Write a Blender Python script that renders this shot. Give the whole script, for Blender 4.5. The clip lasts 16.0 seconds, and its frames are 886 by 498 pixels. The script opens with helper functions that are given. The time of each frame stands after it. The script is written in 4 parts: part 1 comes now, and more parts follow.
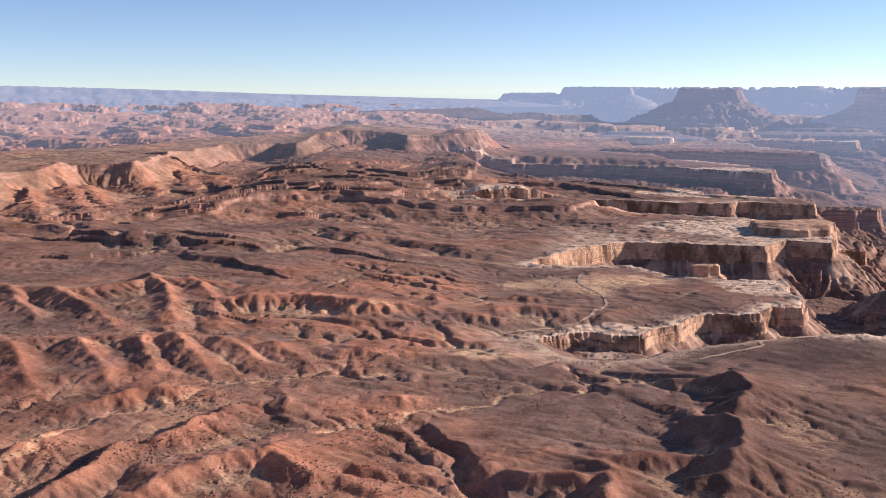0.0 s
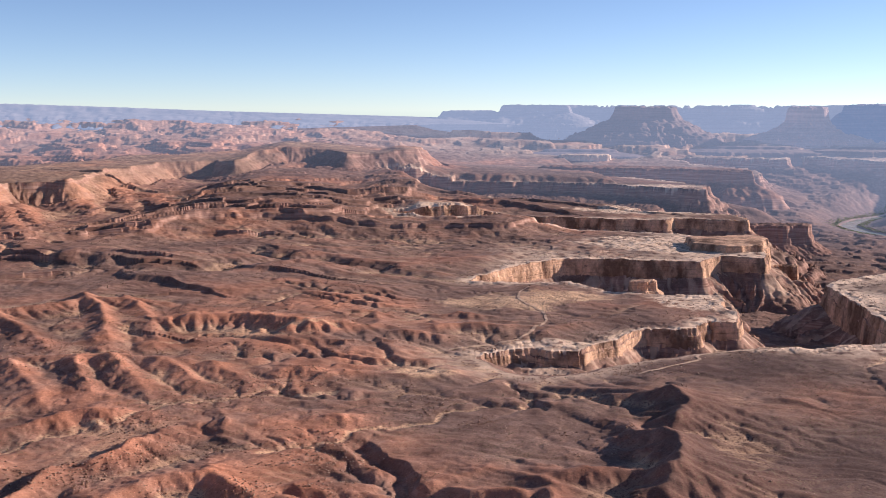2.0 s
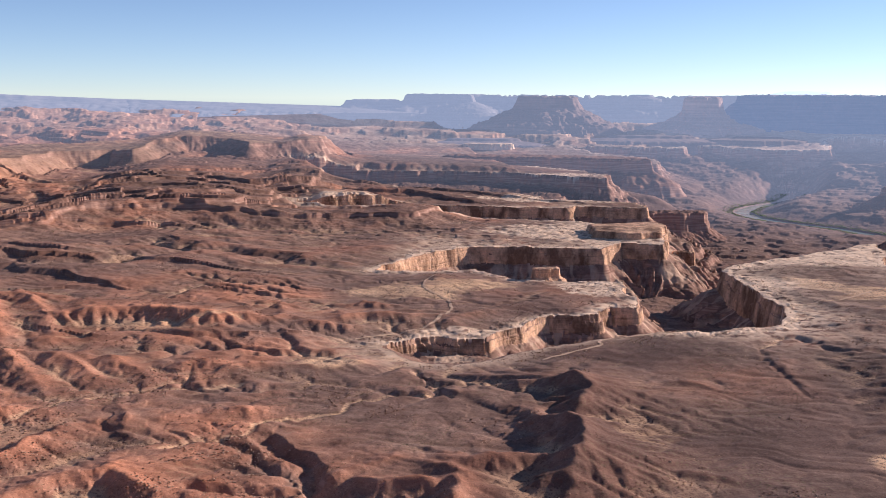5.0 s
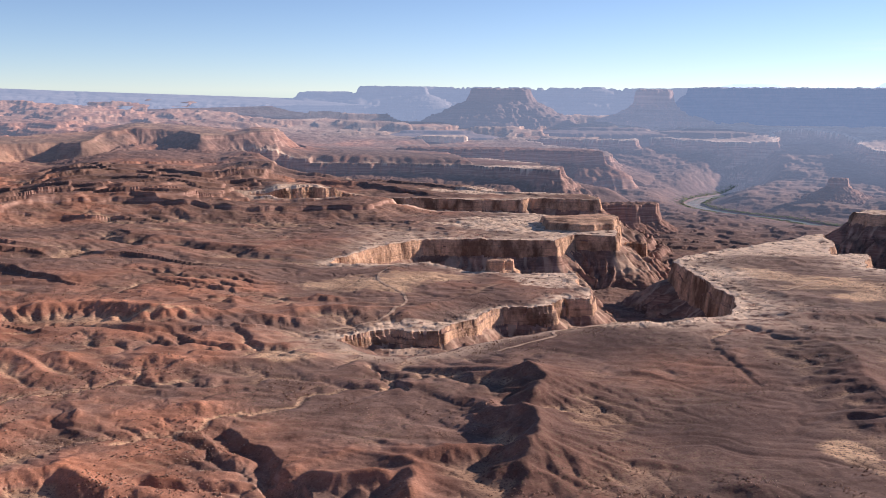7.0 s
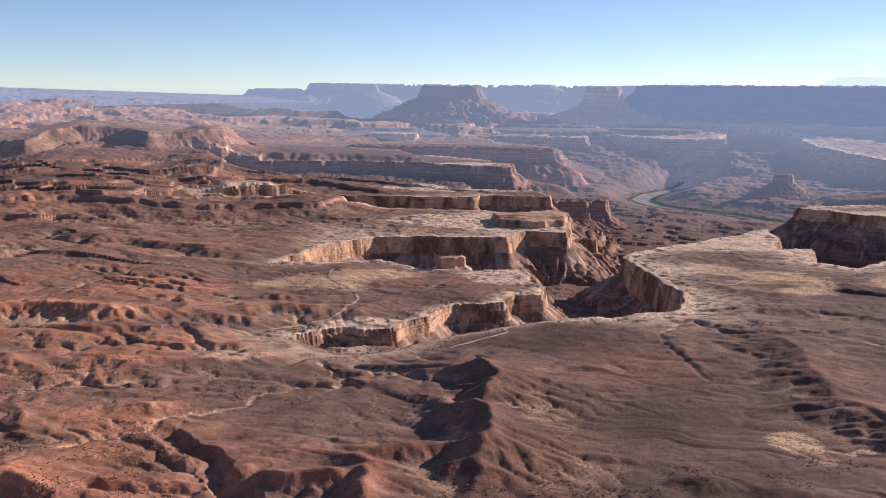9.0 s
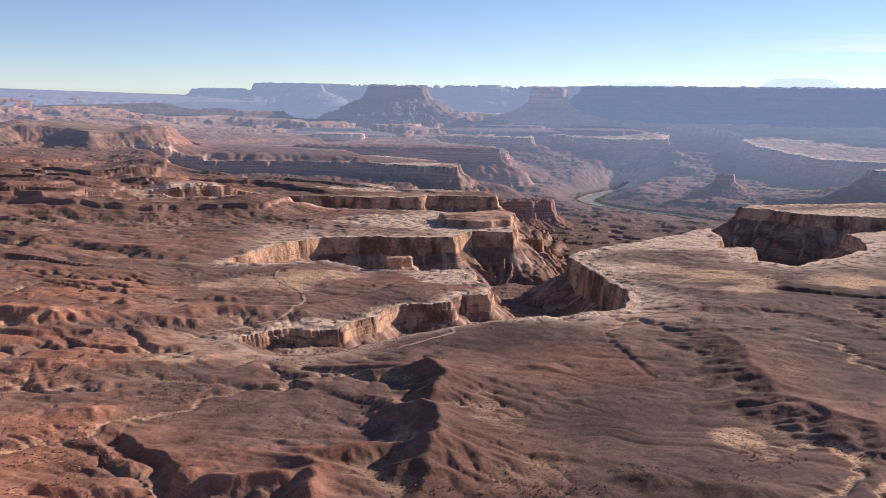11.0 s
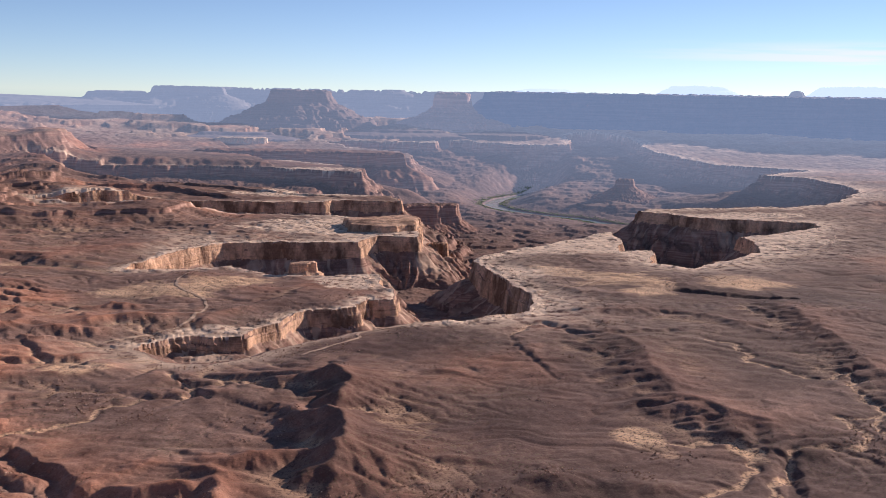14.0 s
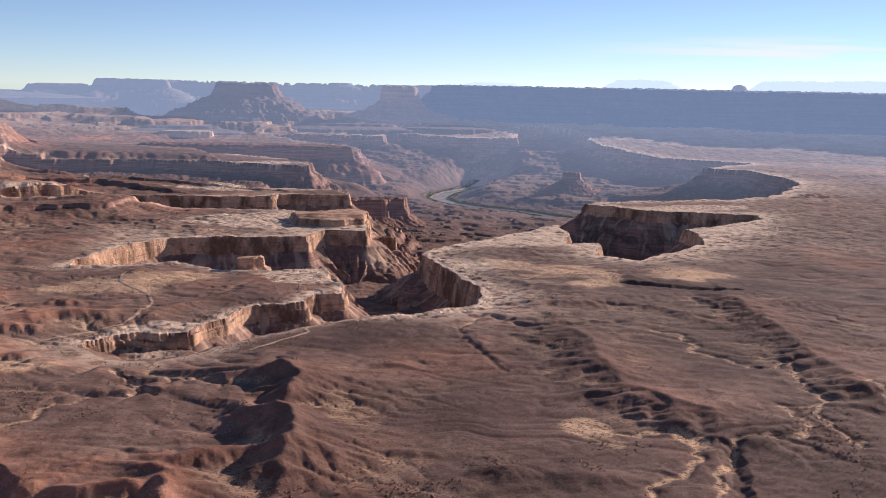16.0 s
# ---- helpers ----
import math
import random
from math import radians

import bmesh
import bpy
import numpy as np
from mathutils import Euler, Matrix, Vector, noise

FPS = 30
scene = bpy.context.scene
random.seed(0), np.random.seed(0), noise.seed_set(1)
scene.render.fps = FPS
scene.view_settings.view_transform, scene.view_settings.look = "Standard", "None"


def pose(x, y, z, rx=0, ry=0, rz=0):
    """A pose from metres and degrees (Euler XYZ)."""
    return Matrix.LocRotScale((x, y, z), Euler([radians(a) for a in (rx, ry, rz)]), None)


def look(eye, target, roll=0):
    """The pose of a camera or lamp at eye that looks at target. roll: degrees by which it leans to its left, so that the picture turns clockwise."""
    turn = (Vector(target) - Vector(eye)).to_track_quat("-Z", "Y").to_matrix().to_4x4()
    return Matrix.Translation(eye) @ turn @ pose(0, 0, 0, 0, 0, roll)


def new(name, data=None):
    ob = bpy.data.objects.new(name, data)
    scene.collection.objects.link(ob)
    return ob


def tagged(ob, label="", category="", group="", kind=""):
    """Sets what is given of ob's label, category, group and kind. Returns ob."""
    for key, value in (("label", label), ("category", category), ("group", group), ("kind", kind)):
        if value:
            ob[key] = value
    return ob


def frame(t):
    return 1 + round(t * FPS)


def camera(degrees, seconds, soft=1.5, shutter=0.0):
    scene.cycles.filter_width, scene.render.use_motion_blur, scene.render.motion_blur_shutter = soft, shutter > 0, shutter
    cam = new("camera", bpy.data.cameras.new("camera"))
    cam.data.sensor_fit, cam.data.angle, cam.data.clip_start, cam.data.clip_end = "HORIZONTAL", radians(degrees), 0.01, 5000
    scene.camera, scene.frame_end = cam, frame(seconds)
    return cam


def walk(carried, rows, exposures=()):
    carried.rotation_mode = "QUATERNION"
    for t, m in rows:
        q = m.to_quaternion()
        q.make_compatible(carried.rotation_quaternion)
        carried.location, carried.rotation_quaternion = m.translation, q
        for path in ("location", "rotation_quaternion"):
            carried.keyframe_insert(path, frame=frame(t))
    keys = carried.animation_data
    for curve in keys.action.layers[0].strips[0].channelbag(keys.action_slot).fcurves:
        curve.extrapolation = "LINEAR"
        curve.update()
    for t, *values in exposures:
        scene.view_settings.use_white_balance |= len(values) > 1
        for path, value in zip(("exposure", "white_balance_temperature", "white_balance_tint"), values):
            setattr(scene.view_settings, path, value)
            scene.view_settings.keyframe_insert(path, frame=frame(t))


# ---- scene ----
cam = camera(46.93, 16.0, soft=0.5)
EYE = 220.0  # the eye over the sandstone bench
# seconds, yaw, pitch, roll: the camera turns where it stands
TURNS = [
    (0.0, -0.00, -8.75, 0.00),
    (0.5, -0.99, -8.77, 0.08),
    (1.0, -1.85, -8.69, 0.14),
    (1.5, -2.69, -8.31, 0.18),
    (2.0, -3.38, -7.78, 0.16),
    (2.5, -4.04, -7.50, 0.18),
    (3.0, -5.14, -7.60, 0.40),
    (3.5, -6.16, -7.92, 0.56),
    (4.0, -7.11, -8.08, 0.53),
    (6.5, -10.74, -8.75, 0.38),
    (7.0, -11.36, -8.77, 0.44),
    (7.5, -12.12, -8.65, 0.41),
    (8.0, -12.96, -8.35, 0.18),
    (8.5, -13.62, -8.44, 0.29),
    (9.0, -14.11, -8.90, 0.53),
    (11.5, -17.94, -8.78, 0.71),
    (12.0, -18.71, -8.71, 0.74),
    (12.5, -19.52, -8.67, 0.71),
    (13.0, -20.38, -8.65, 0.78),
    (13.5, -21.48, -8.53, 0.99),
    (14.0, -22.50, -8.51, 1.16),
    (14.5, -23.27, -8.68, 1.13),
    (15.0, -23.96, -8.78, 1.03),
    (15.5, -24.62, -8.70, 1.14),
    (16.0, -25.44, -8.81, 1.26),
]
walk(cam, [(t, pose(0, 0, EYE, 0, 0, yaw) @ pose(0, 0, 0, 90 + pitch, 0, 0) @ pose(0, 0, 0, 0, 0, roll)) for t, yaw, pitch, roll in TURNS],
     exposures=[(0.0, 0.95, 6150, 19), (16.0, 0.70, 6150, 19)])

# ---- light ----
SUN_AZ, SUN_EL = 73.0, 18.5  # degrees to the right of the first view, and up
world = bpy.data.worlds.new("sky")
scene.world = world
world.use_nodes = True
wn, wl = world.node_tree.nodes, world.node_tree.links
sky = wn.new("ShaderNodeTexSky")
sky.sky_type, sky.sun_disc = "NISHITA", False
sky.sun_elevation, sky.sun_rotation = radians(SUN_EL), radians(SUN_AZ)
sky.altitude, sky.air_density, sky.dust_density, sky.ozone_density = 5000, 1.0, 0.1, 1.5
wn["Background"].inputs["Strength"].default_value = 0.068
# thin high cloud low over the horizon
way = wn.new("ShaderNodeTexCoord").outputs["Generated"]
part_of = wn.new("ShaderNodeSeparateXYZ")
wl.new(way, part_of.inputs[0])
drawn = wn.new("ShaderNodeMapping")
drawn.inputs["Scale"].default_value = (3.0, 3.0, 60.0)
wl.new(way, drawn.inputs["Vector"])
veil = wn.new("ShaderNodeTexNoise")
veil.inputs["Scale"].default_value, veil.inputs["Detail"].default_value = 1.6, 5.0
wl.new(drawn.outputs[0], veil.inputs["Vector"])


def sky_band(value, low, high):
    t = wn.new("ShaderNodeMapRange")
    t.interpolation_type = "SMOOTHSTEP"
    t.inputs["From Min"].default_value, t.inputs["From Max"].default_value = low, high
    wl.new(value, t.inputs["Value"])
    return t.outputs["Result"]


def times(one, two):
    t = wn.new("ShaderNodeMath")
    t.operation = "MULTIPLY"
    wl.new(one, t.inputs[0])
    if isinstance(two, float):
        t.inputs[1].default_value = two
    else:
        wl.new(two, t.inputs[1])
    return t.outputs[0]


cloud = times(times(sky_band(veil.outputs["Fac"], 0.44, 0.62), sky_band(part_of.outputs["Z"], 0.026, 0.037)), times(sky_band(part_of.outputs["Z"], 0.060, 0.043), sky_band(part_of.outputs["X"], 0.5, 0.72)))
high = wn.new("ShaderNodeMix")
high.data_type = "RGBA"
wl.new(times(cloud, 0.8), high.inputs["Factor"])
wl.new(sky.outputs[0], high.inputs["A"])
high.inputs["B"].default_value = (8.5, 8.4, 8.2, 1)
wl.new(high.outputs["Result"], wn["Background"].inputs["Color"])
sun = new("sun", bpy.data.lights.new("sun", "SUN"))
sun.data.energy, sun.data.angle, sun.data.color = 3.5, radians(0.53), (1.0, 0.86, 0.72)
a, e = radians(SUN_AZ), radians(SUN_EL)
sun.matrix_world = look((math.sin(a) * math.cos(e) * 900, math.cos(a) * math.cos(e) * 900, math.sin(e) * 900 + 300), (0, 0, 300))


# ---- noise on arrays ----
ANGLES = np.linspace(0, 2 * np.pi, 256, endpoint=False)
GX, GY = np.cos(ANGLES), np.sin(ANGLES)


def perlin(x, y, seed=0):
    """Gradient noise, about -0.7 to 0.7."""
    xi, yi = np.floor(x), np.floor(y)
    fx, fy = x - xi, y - yi
    xi, yi = xi.astype(np.int64), yi.astype(np.int64)

    def corner(i, j):
        h = ((xi + i) * 374761393 + (yi + j) * 668265263 + seed * 974634777) & 0xFFFFFFFF
        h = ((h ^ (h >> 13)) * 1274126177) & 0xFFFFFFFF
        h = (h ^ (h >> 16)) & 255
        return GX[h] * (fx - i) + GY[h] * (fy - j)

    u, v = fx * fx * fx * (fx * (fx * 6 - 15) + 10), fy * fy * fy * (fy * (fy * 6 - 15) + 10)
    p, q = corner(0, 0), corner(0, 1)
    p = p + u * (corner(1, 0) - p)
    q = q + u * (corner(1, 1) - q)
    return p + v * (q - p)


def fbm(x, y, size, octaves=4, gain=0.5, seed=0):
    total, amp = 0.0, 1.0
    for k in range(octaves):
        total = total + amp * perlin(x / size, y / size, seed + 7 * k)
        amp, size = amp * gain, size * 0.5
    return total


def ridged(x, y, size, octaves=3, gain=0.5, seed=0):
    """Sharp valleys at 0, broad crests towards 1."""
    total, amp, norm = 0.0, 1.0, 0.0
    for k in range(octaves):
        total = total + amp * np.minimum(1, np.abs(perlin(x / size, y / size, seed + 7 * k)) * 2.2)
        norm += amp
        amp, size = amp * gain, size * 0.5
    return total / norm


def step(a, b, x):
    t = np.clip((x - a) / (b - a), 0, 1)
    return t * t * (3 - 2 * t)


def outline_distance(points, x, y):
    """Signed distance to a closed outline, positive inside, and the way along it of the nearest spot."""
    best = np.full(x.shape, 1e18)
    along = np.zeros(x.shape)
    inside = np.zeros(x.shape, bool)
    run = 0.0
    for (ax, ay), (bx, by) in zip(points, points[1:] + points[:1]):
        ex, ey = bx - ax, by - ay
        n = math.hypot(ex, ey)
        t = np.clip(((x - ax) * ex + (y - ay) * ey) / (n * n), 0, 1)
        d = (x - ax - t * ex) ** 2 + (y - ay - t * ey) ** 2
        near = d < best
        best = np.where(near, d, best)
        along = np.where(near, run + t * n, along)
        if ay != by:
            inside ^= ((ay > y) != (by > y)) & (x < ex * (y - ay) / ey + ax)
        run += n
    return np.where(inside, 1, -1) * np.sqrt(best), along


# ---- plan of the land, metres ----
# the sandstone rim of the inner canyon: its far-left side, away from the near head, then its right side, back to the head
RIM_LEFT = [(86, 889), (118, 914), (144, 919), (155, 906), (181, 910), (203, 942), (240, 983), (261, 1001), (290, 993), (320, 999), (340, 1042), (343, 1028), (367, 1025), (386, 1075), (384, 1106), (405, 1184), (374, 1195), (330, 1195), (290, 1210), (259, 1257), (237, 1295), (199, 1287), (156, 1287), (114, 1300), (156, 1383), (208, 1451), (264, 1495), (346, 1484), (461, 1456), (484, 1490), (517, 1513), (551, 1501), (576, 1490), (630, 1626), (642, 1697), (588, 1712), (540, 1774), (520, 1800), (430, 1835), (242, 1935), (20, 2080), (256, 2130), (420, 2063), (558, 2021), (600, 2052), (736, 2000)]
RIM_FAR = [(749, 2118), (570, 2201), (556, 2318), (426, 2432), (290, 2541), (162, 2752), (28, 3120), (528, 3070), (691, 3002), (820, 2872), (893, 2811), (944, 2935), (908, 3119), (772, 3443), (1200, 3413), (1301, 3443), (1340, 3580), (1150, 3760), (1116, 3893), (1517, 3755), (1560, 3850), (1780, 3640), (1901, 3576), (2010, 3570), (2110, 3760), (2260, 3790), (2310, 3580), (2240, 3420), (2215, 3286), (2262, 2963), (2386, 2750), (2412, 2667)]
RIM_RIGHT = [(2079, 2522), (2150, 2400), (2084, 2154), (1947, 1978), (1707, 1787), (1525, 1731), (1331, 1755), (1196, 1766), (1142, 1726), (1185, 1614), (1278, 1542), (1359, 1493), (1329, 1430), (1158, 1366), (1093, 1363), (1077, 1297), (1013, 1208), (926, 1162), (816, 1116), (795, 1166), (859, 1267), (806, 1272), (880, 1375), (915, 1466), (871, 1448), (699, 1340), (593, 1282), (559, 1251), (556, 1193), (548, 1125), (537, 1079), (532, 1024), (508, 974), (478, 928), (445, 925), (409, 915), (340, 912), (271, 889), (226, 870), (174, 835), (139, 823), (103, 839)]
RIM = RIM_LEFT + RIM_FAR + RIM_RIGHT
# the high grassy plateau on the left and the pillared scarp below it
PLATEAU = [(-736, 1419), (-775, 1787), (-729, 2017), (-617, 2052), (-640, 2400), (-600, 2800), (-453, 2880), (-400, 2800), (-385, 3000), (-330, 3180), (-177, 3200), (-108, 3060), (-43, 3140), (100, 3260), (150, 3400), (0, 3520), (-330, 3450), (-520, 3200), (-760, 2950), (-900, 2620), (-1150, 2450), (-2000, 2000), (-2000, 1200)]
SCARP = [(-547, 985), (-506, 1150), (-471, 1327), (-413, 1499), (-334, 1696), (-182, 1782), (-82, 1755), (44, 1729), (224, 1782), (300, 1950), (60, 2300), (100, 3100), (150, 3600), (-900, 4000), (-2500, 2800), (-1500, 900)]
RIVER = [(2700, 2600), (2450, 2900), (2364, 3264), (2199, 3253), (2116, 3669), (1939, 3547), (1700, 3317), (1535, 3187), (1426, 3042), (1403, 2891), (1434, 2756), (1512, 2615), (1541, 2442), (1594, 2350)]
RIVER_AZ, RIVER_R = zip(*sorted((math.atan2(p, q), math.hypot(p, q)) for p, q in RIVER[1:8]))  # its upper reach
# hills: place, half sizes along and across, turn, height
HILLS_NEAR = [(121, 573, 49, 17, -8, 11), (65, 543, 27, 11, -15, 10), (163, 594, 16, 8, -10, 8), (-53, 555, 20, 8, -10, 6), (-33, 685, 18, 9, 10, 5)]
HILLS_LEFT = [(81, 1053, 28, 11, -8, 9), (30, 948, 25, 10, -8, 8), (124, 1017, 27, 8, -5, 6), (-61, 804, 30, 14, -10, 6)]
HILLS_RIGHT = [(304, 734, 25, 14, -20, 5), (275, 497, 25, 12, -10, 4), (332, 466, 30, 14, -15, 4), (230, 544, 24, 12, -10, 8), (2150, 2376, 85, 34, 0, 14), (1764, 1724, 55, 16, 0, 10), (2180, 2178, 96, 29, 0, 12), (2362, 2163, 71, 21, 0, 9)]
# ridges: a crest line, its height, and how far it falls towards the left and the right of the line
RIDGES_PLAIN = [([(464, 515), (452, 557), (445, 608), (475, 681), (495, 739), (506, 794)], 7.5, 46, 80),
    ([(599, 510), (629, 580), (673, 674), (719, 784), (757, 856)], 7.5, 46, 110),
    ([(655, 772), (652, 832), (613, 876), (544, 900)], 5, 20, 60),
    ([(398, 681), (398, 737), (409, 802)], 1.5, 14, 40),
    ([(-13, 960), (-72, 953), (-145, 974), (-203, 960)], 11, 22, 80)]
RIDGES_LEFT = [([(-217, 504), (-204, 530), (-193, 561), (-184, 586)], 9, 11, 40),
    ([(-254, 545), (-242, 578), (-234, 609)], 9, 11, 40),
    ([(-181, 566), (-165, 591), (-155, 614), (-148, 637)], 10, 13, 45),
    ([(-70, 539), (-102, 562), (-129, 553), (-148, 528), (-158, 504)], 9, 15, 50),
    ([(-162, 688), (-208, 680), (-244, 650)], 9, 26, 40),
    ([(120, 984), (65, 984), (36, 958)], 7, 16, 40)]
RIDGES_NEAR = [([(190, 642), (218, 692), (213, 725), (195, 736)], 15, 30, 60),
    ([(157, 542), (178, 576), (183, 619), (168, 643)], 17, 32, 60),
    ([(80, 495), (93, 530), (90, 561)], 9, 18, 40),
    ([(-102, 635), (-106, 662), (-116, 691)], 5, 14, 45),
    ([(105, 522), (97, 555), (72, 578)], 7, 14, 40),
    ([(82, 577), (59, 583), (40, 569)], 6, 12, 40)]
# spurs: a crest line from its root to its toe, height at both, half width
SPURS_LOW = [([(-389, 1001), (-342, 953), (-275, 852)], 10.9, 2.7, 26),
    ([(-440, 1020), (-385, 928), (-349, 860)], 10.2, 2.0, 26),
    ([(-311, 1074), (-279, 1022), (-235, 875)], 11.6, 2.7, 24),
    ([(-268, 1072), (-229, 992), (-194, 893)], 10.2, 2.0, 24),
    ([(-348, 800), (-315, 742), (-289, 698)], 8.2, 1.4, 22),
    ([(-293, 813), (-261, 752), (-232, 693)], 9.5, 2.0, 22)]
SPURS_FRONT = [([(-253, 819), (-222, 758), (-202, 709)], 8.2, 1.4, 20),
    ([(-218, 828), (-189, 774), (-167, 724)], 8.2, 1.4, 20),
    ([(-182, 832), (-156, 795), (-131, 753)], 6.8, 1.4, 20),
    ([(-137, 817), (-108, 778)], 6.1, 2.0, 20),
    ([(-463, 1021), (-369, 1001), (-307, 1061), (-261, 1067)], 8.8, 8.8, 34),
    ([(-371, 811), (-299, 830), (-220, 836), (-168, 834)], 5.4, 4.8, 26)]
SPURS_HIGH = [([(-730, 1950), (-584, 1656), (-489, 1438)], 15.0, 3.0, 40),
    ([(-653, 1899), (-514, 1581)], 13.5, 3.8, 36),
    ([(-603, 2056), (-497, 1811)], 12.0, 3.0, 40),
    ([(-581, 2311), (-447, 1861)], 12.0, 3.0, 44),
    ([(-491, 2190), (-378, 1861)], 12.0, 3.0, 44),
    ([(-726, 1791), (-576, 1457)], 15.0, 3.0, 36)]
# ledges of hard rock: a front line and its height
CUESTAS_HIGH = [([(-296, 2331), (-190, 2384), (-81, 2297), (21, 2348)], 8), ([(-292, 2157), (-208, 2217), (-112, 2157), (-29, 2187)], 7), ([(-301, 1909), (-194, 1897), (-155, 1943), (-96, 2056), (-5, 2082)], 7), ([(-183, 1791), (-132, 1772), (-90, 1811)], 9), ([(-404, 1735), (-367, 1772)], 8), ([(-319, 1716), (-250, 1772), (-193, 1791)], 7), ([(-91, 1956), (7, 2037), (110, 2062)], 6), ([(8, 2338), (127, 2383), (280, 2338), (341, 2225)], 9), ([(96, 2638), (250, 2565), (374, 2446)], 8), ([(-365, 1623), (-305, 1639), (-242, 1646)], 8), ([(393, 2315), (522, 2207)], 6), ([(-596, 2322), (-476, 2239), (-391, 2322), (-332, 2271)], 7), ([(-326, 2072), (-261, 2100), (-165, 2072)], 6)]
CUESTAS_LOW = [([(-426, 1337), (-367, 1327)], 12), ([(-257, 1335), (-196, 1325), (-141, 1297)], 7), ([(-379, 1242), (-321, 1259), (-262, 1201)], 9), ([(-162, 911), (-93, 889), (-43, 905)], 3), ([(-623, 1422), (-582, 1441), (-517, 1393)], 10), ([(-512, 1521), (-454, 1556)], 10), ([(-225, 1129), (-145, 1147), (-92, 1129)], 3)]
# patches of dry grass: place and half sizes
STRAW = [(676, 1053, 55, 59), (809, 997, 53, 52), (661, 980, 26, 37), (632, 1132, 36, 45), (139, 1138, 70, 50), (222, 1173, 46, 38), (31, 819, 27, 22), (369, 546, 15, 31), (418, 497, 9, 21), (104, 847, 28, 19)]
# sheets of bare pale rock behind the rim
SLICKROCK = [(160, 937, 37, 16), (359, 1145, 50, 52), (475, 1647, 142, 123), (510, 1478, 61, 43), (334, 1435, 98, 28), (726, 1338, 93, 88), (810, 1312, 43, 118), (1172, 1340, 69, 99), (1277, 1610, 171, 53), (583, 1148, 29, 45), (570, 2201, 164, 52), (111, 2085, 81, 56), (757, 2935, 185, 69), (358, 906, 49, 6)]
# gullies: a line, depth and half width
GULLIES = [([(-17, 631), (-3, 606), (7, 586), (16, 550), (29, 518)], 5, 8),
    ([(-59, 549), (-30, 545), (0, 546)], 3, 5),
    ([(-160, 927), (-117, 920), (-88, 898), (-43, 902)], 3.5, 6),
    ([(421, 852), (396, 775), (388, 718), (382, 688)], 0.7, 3),
    ([(698, 976), (742, 928), (792, 889)], 3, 8),
    ([(432, 486), (413, 451), (383, 414)], 2.5, 6),
    ([(99, 803), (112, 739), (117, 713)], 1.6, 3),
    ([(470, 873), (478, 819), (510, 800), (570, 793)], 2, 6)]
# dry washes: their lines
WASHES_LEFT = [[(-52, 631), (-31, 639), (-17, 665), (6, 674), (30, 684), (54, 717), (81, 724), (114, 724)],
    [(98, 798), (105, 776), (111, 745), (116, 721)],
    [(-80, 615), (-52, 631)],
    [(417, 841), (438, 859), (460, 877)],
    [(-196, 897), (-174, 919), (-120, 942), (-45, 953)],
    [(-247, 542), (-218, 648), (-177, 677), (-147, 724), (-95, 738), (-36, 753)]]
WASHES_RIGHT = [[(591, 617), (622, 624), (599, 597), (572, 549), (568, 528), (546, 523), (527, 534), (516, 507), (503, 484), (479, 478), (450, 490), (419, 464), (393, 440), (372, 418)],
    [(547, 518), (520, 486), (520, 449)],
    [(582, 757), (596, 733), (568, 678), (581, 650), (589, 618)],
    [(384, 528), (422, 519), (422, 496), (388, 461), (352, 447), (338, 432)],
    [(623, 545), (598, 502)]]


HEAD_SIDE = sum(math.dist(p, q) for p, q in zip(RIM, RIM[1:RIM.index((340, 912)) + 1]))  # from here back to the head the near side has no cliff


def line_distance(points, x, y):
    best = np.full(x.shape, 1e18)
    for (ax, ay), (bx, by) in zip(points, points[1:]):
        ex, ey = bx - ax, by - ay
        t = np.clip(((x - ax) * ex + (y - ay) * ey) / (ex * ex + ey * ey), 0, 1)
        best = np.minimum(best, (x - ax - t * ex) ** 2 + (y - ay - t * ey) ** 2)
    return np.sqrt(best)


def close_to(points, x, y, reach):
    """Which places lie in a line's bounds, widened by reach."""
    xs, ys = [p[0] for p in points], [p[1] for p in points]
    return (x > min(xs) - reach) & (x < max(xs) + reach) & (y > min(ys) - reach) & (y < max(ys) + reach)


def along_line(points, x, y):
    """Distance to a line, the ways along it from its start and to its end, and the side (plus: to its left)."""
    best, run, lean = np.full(x.shape, 1e18), np.zeros(x.shape), np.zeros(x.shape)
    done = 0.0
    for (ax, ay), (bx, by) in zip(points, points[1:]):
        ex, ey = bx - ax, by - ay
        n = math.hypot(ex, ey)
        t = np.clip(((x - ax) * ex + (y - ay) * ey) / (n * n), 0, 1)
        d = (x - ax - t * ex) ** 2 + (y - ay - t * ey) ** 2
        near = d < best
        best, run = np.where(near, d, best), np.where(near, done + t * n, run)
        lean = np.where(near, ex * (y - ay) - ey * (x - ax), lean)
        done += n
    return np.sqrt(best), (run, done - run), lean


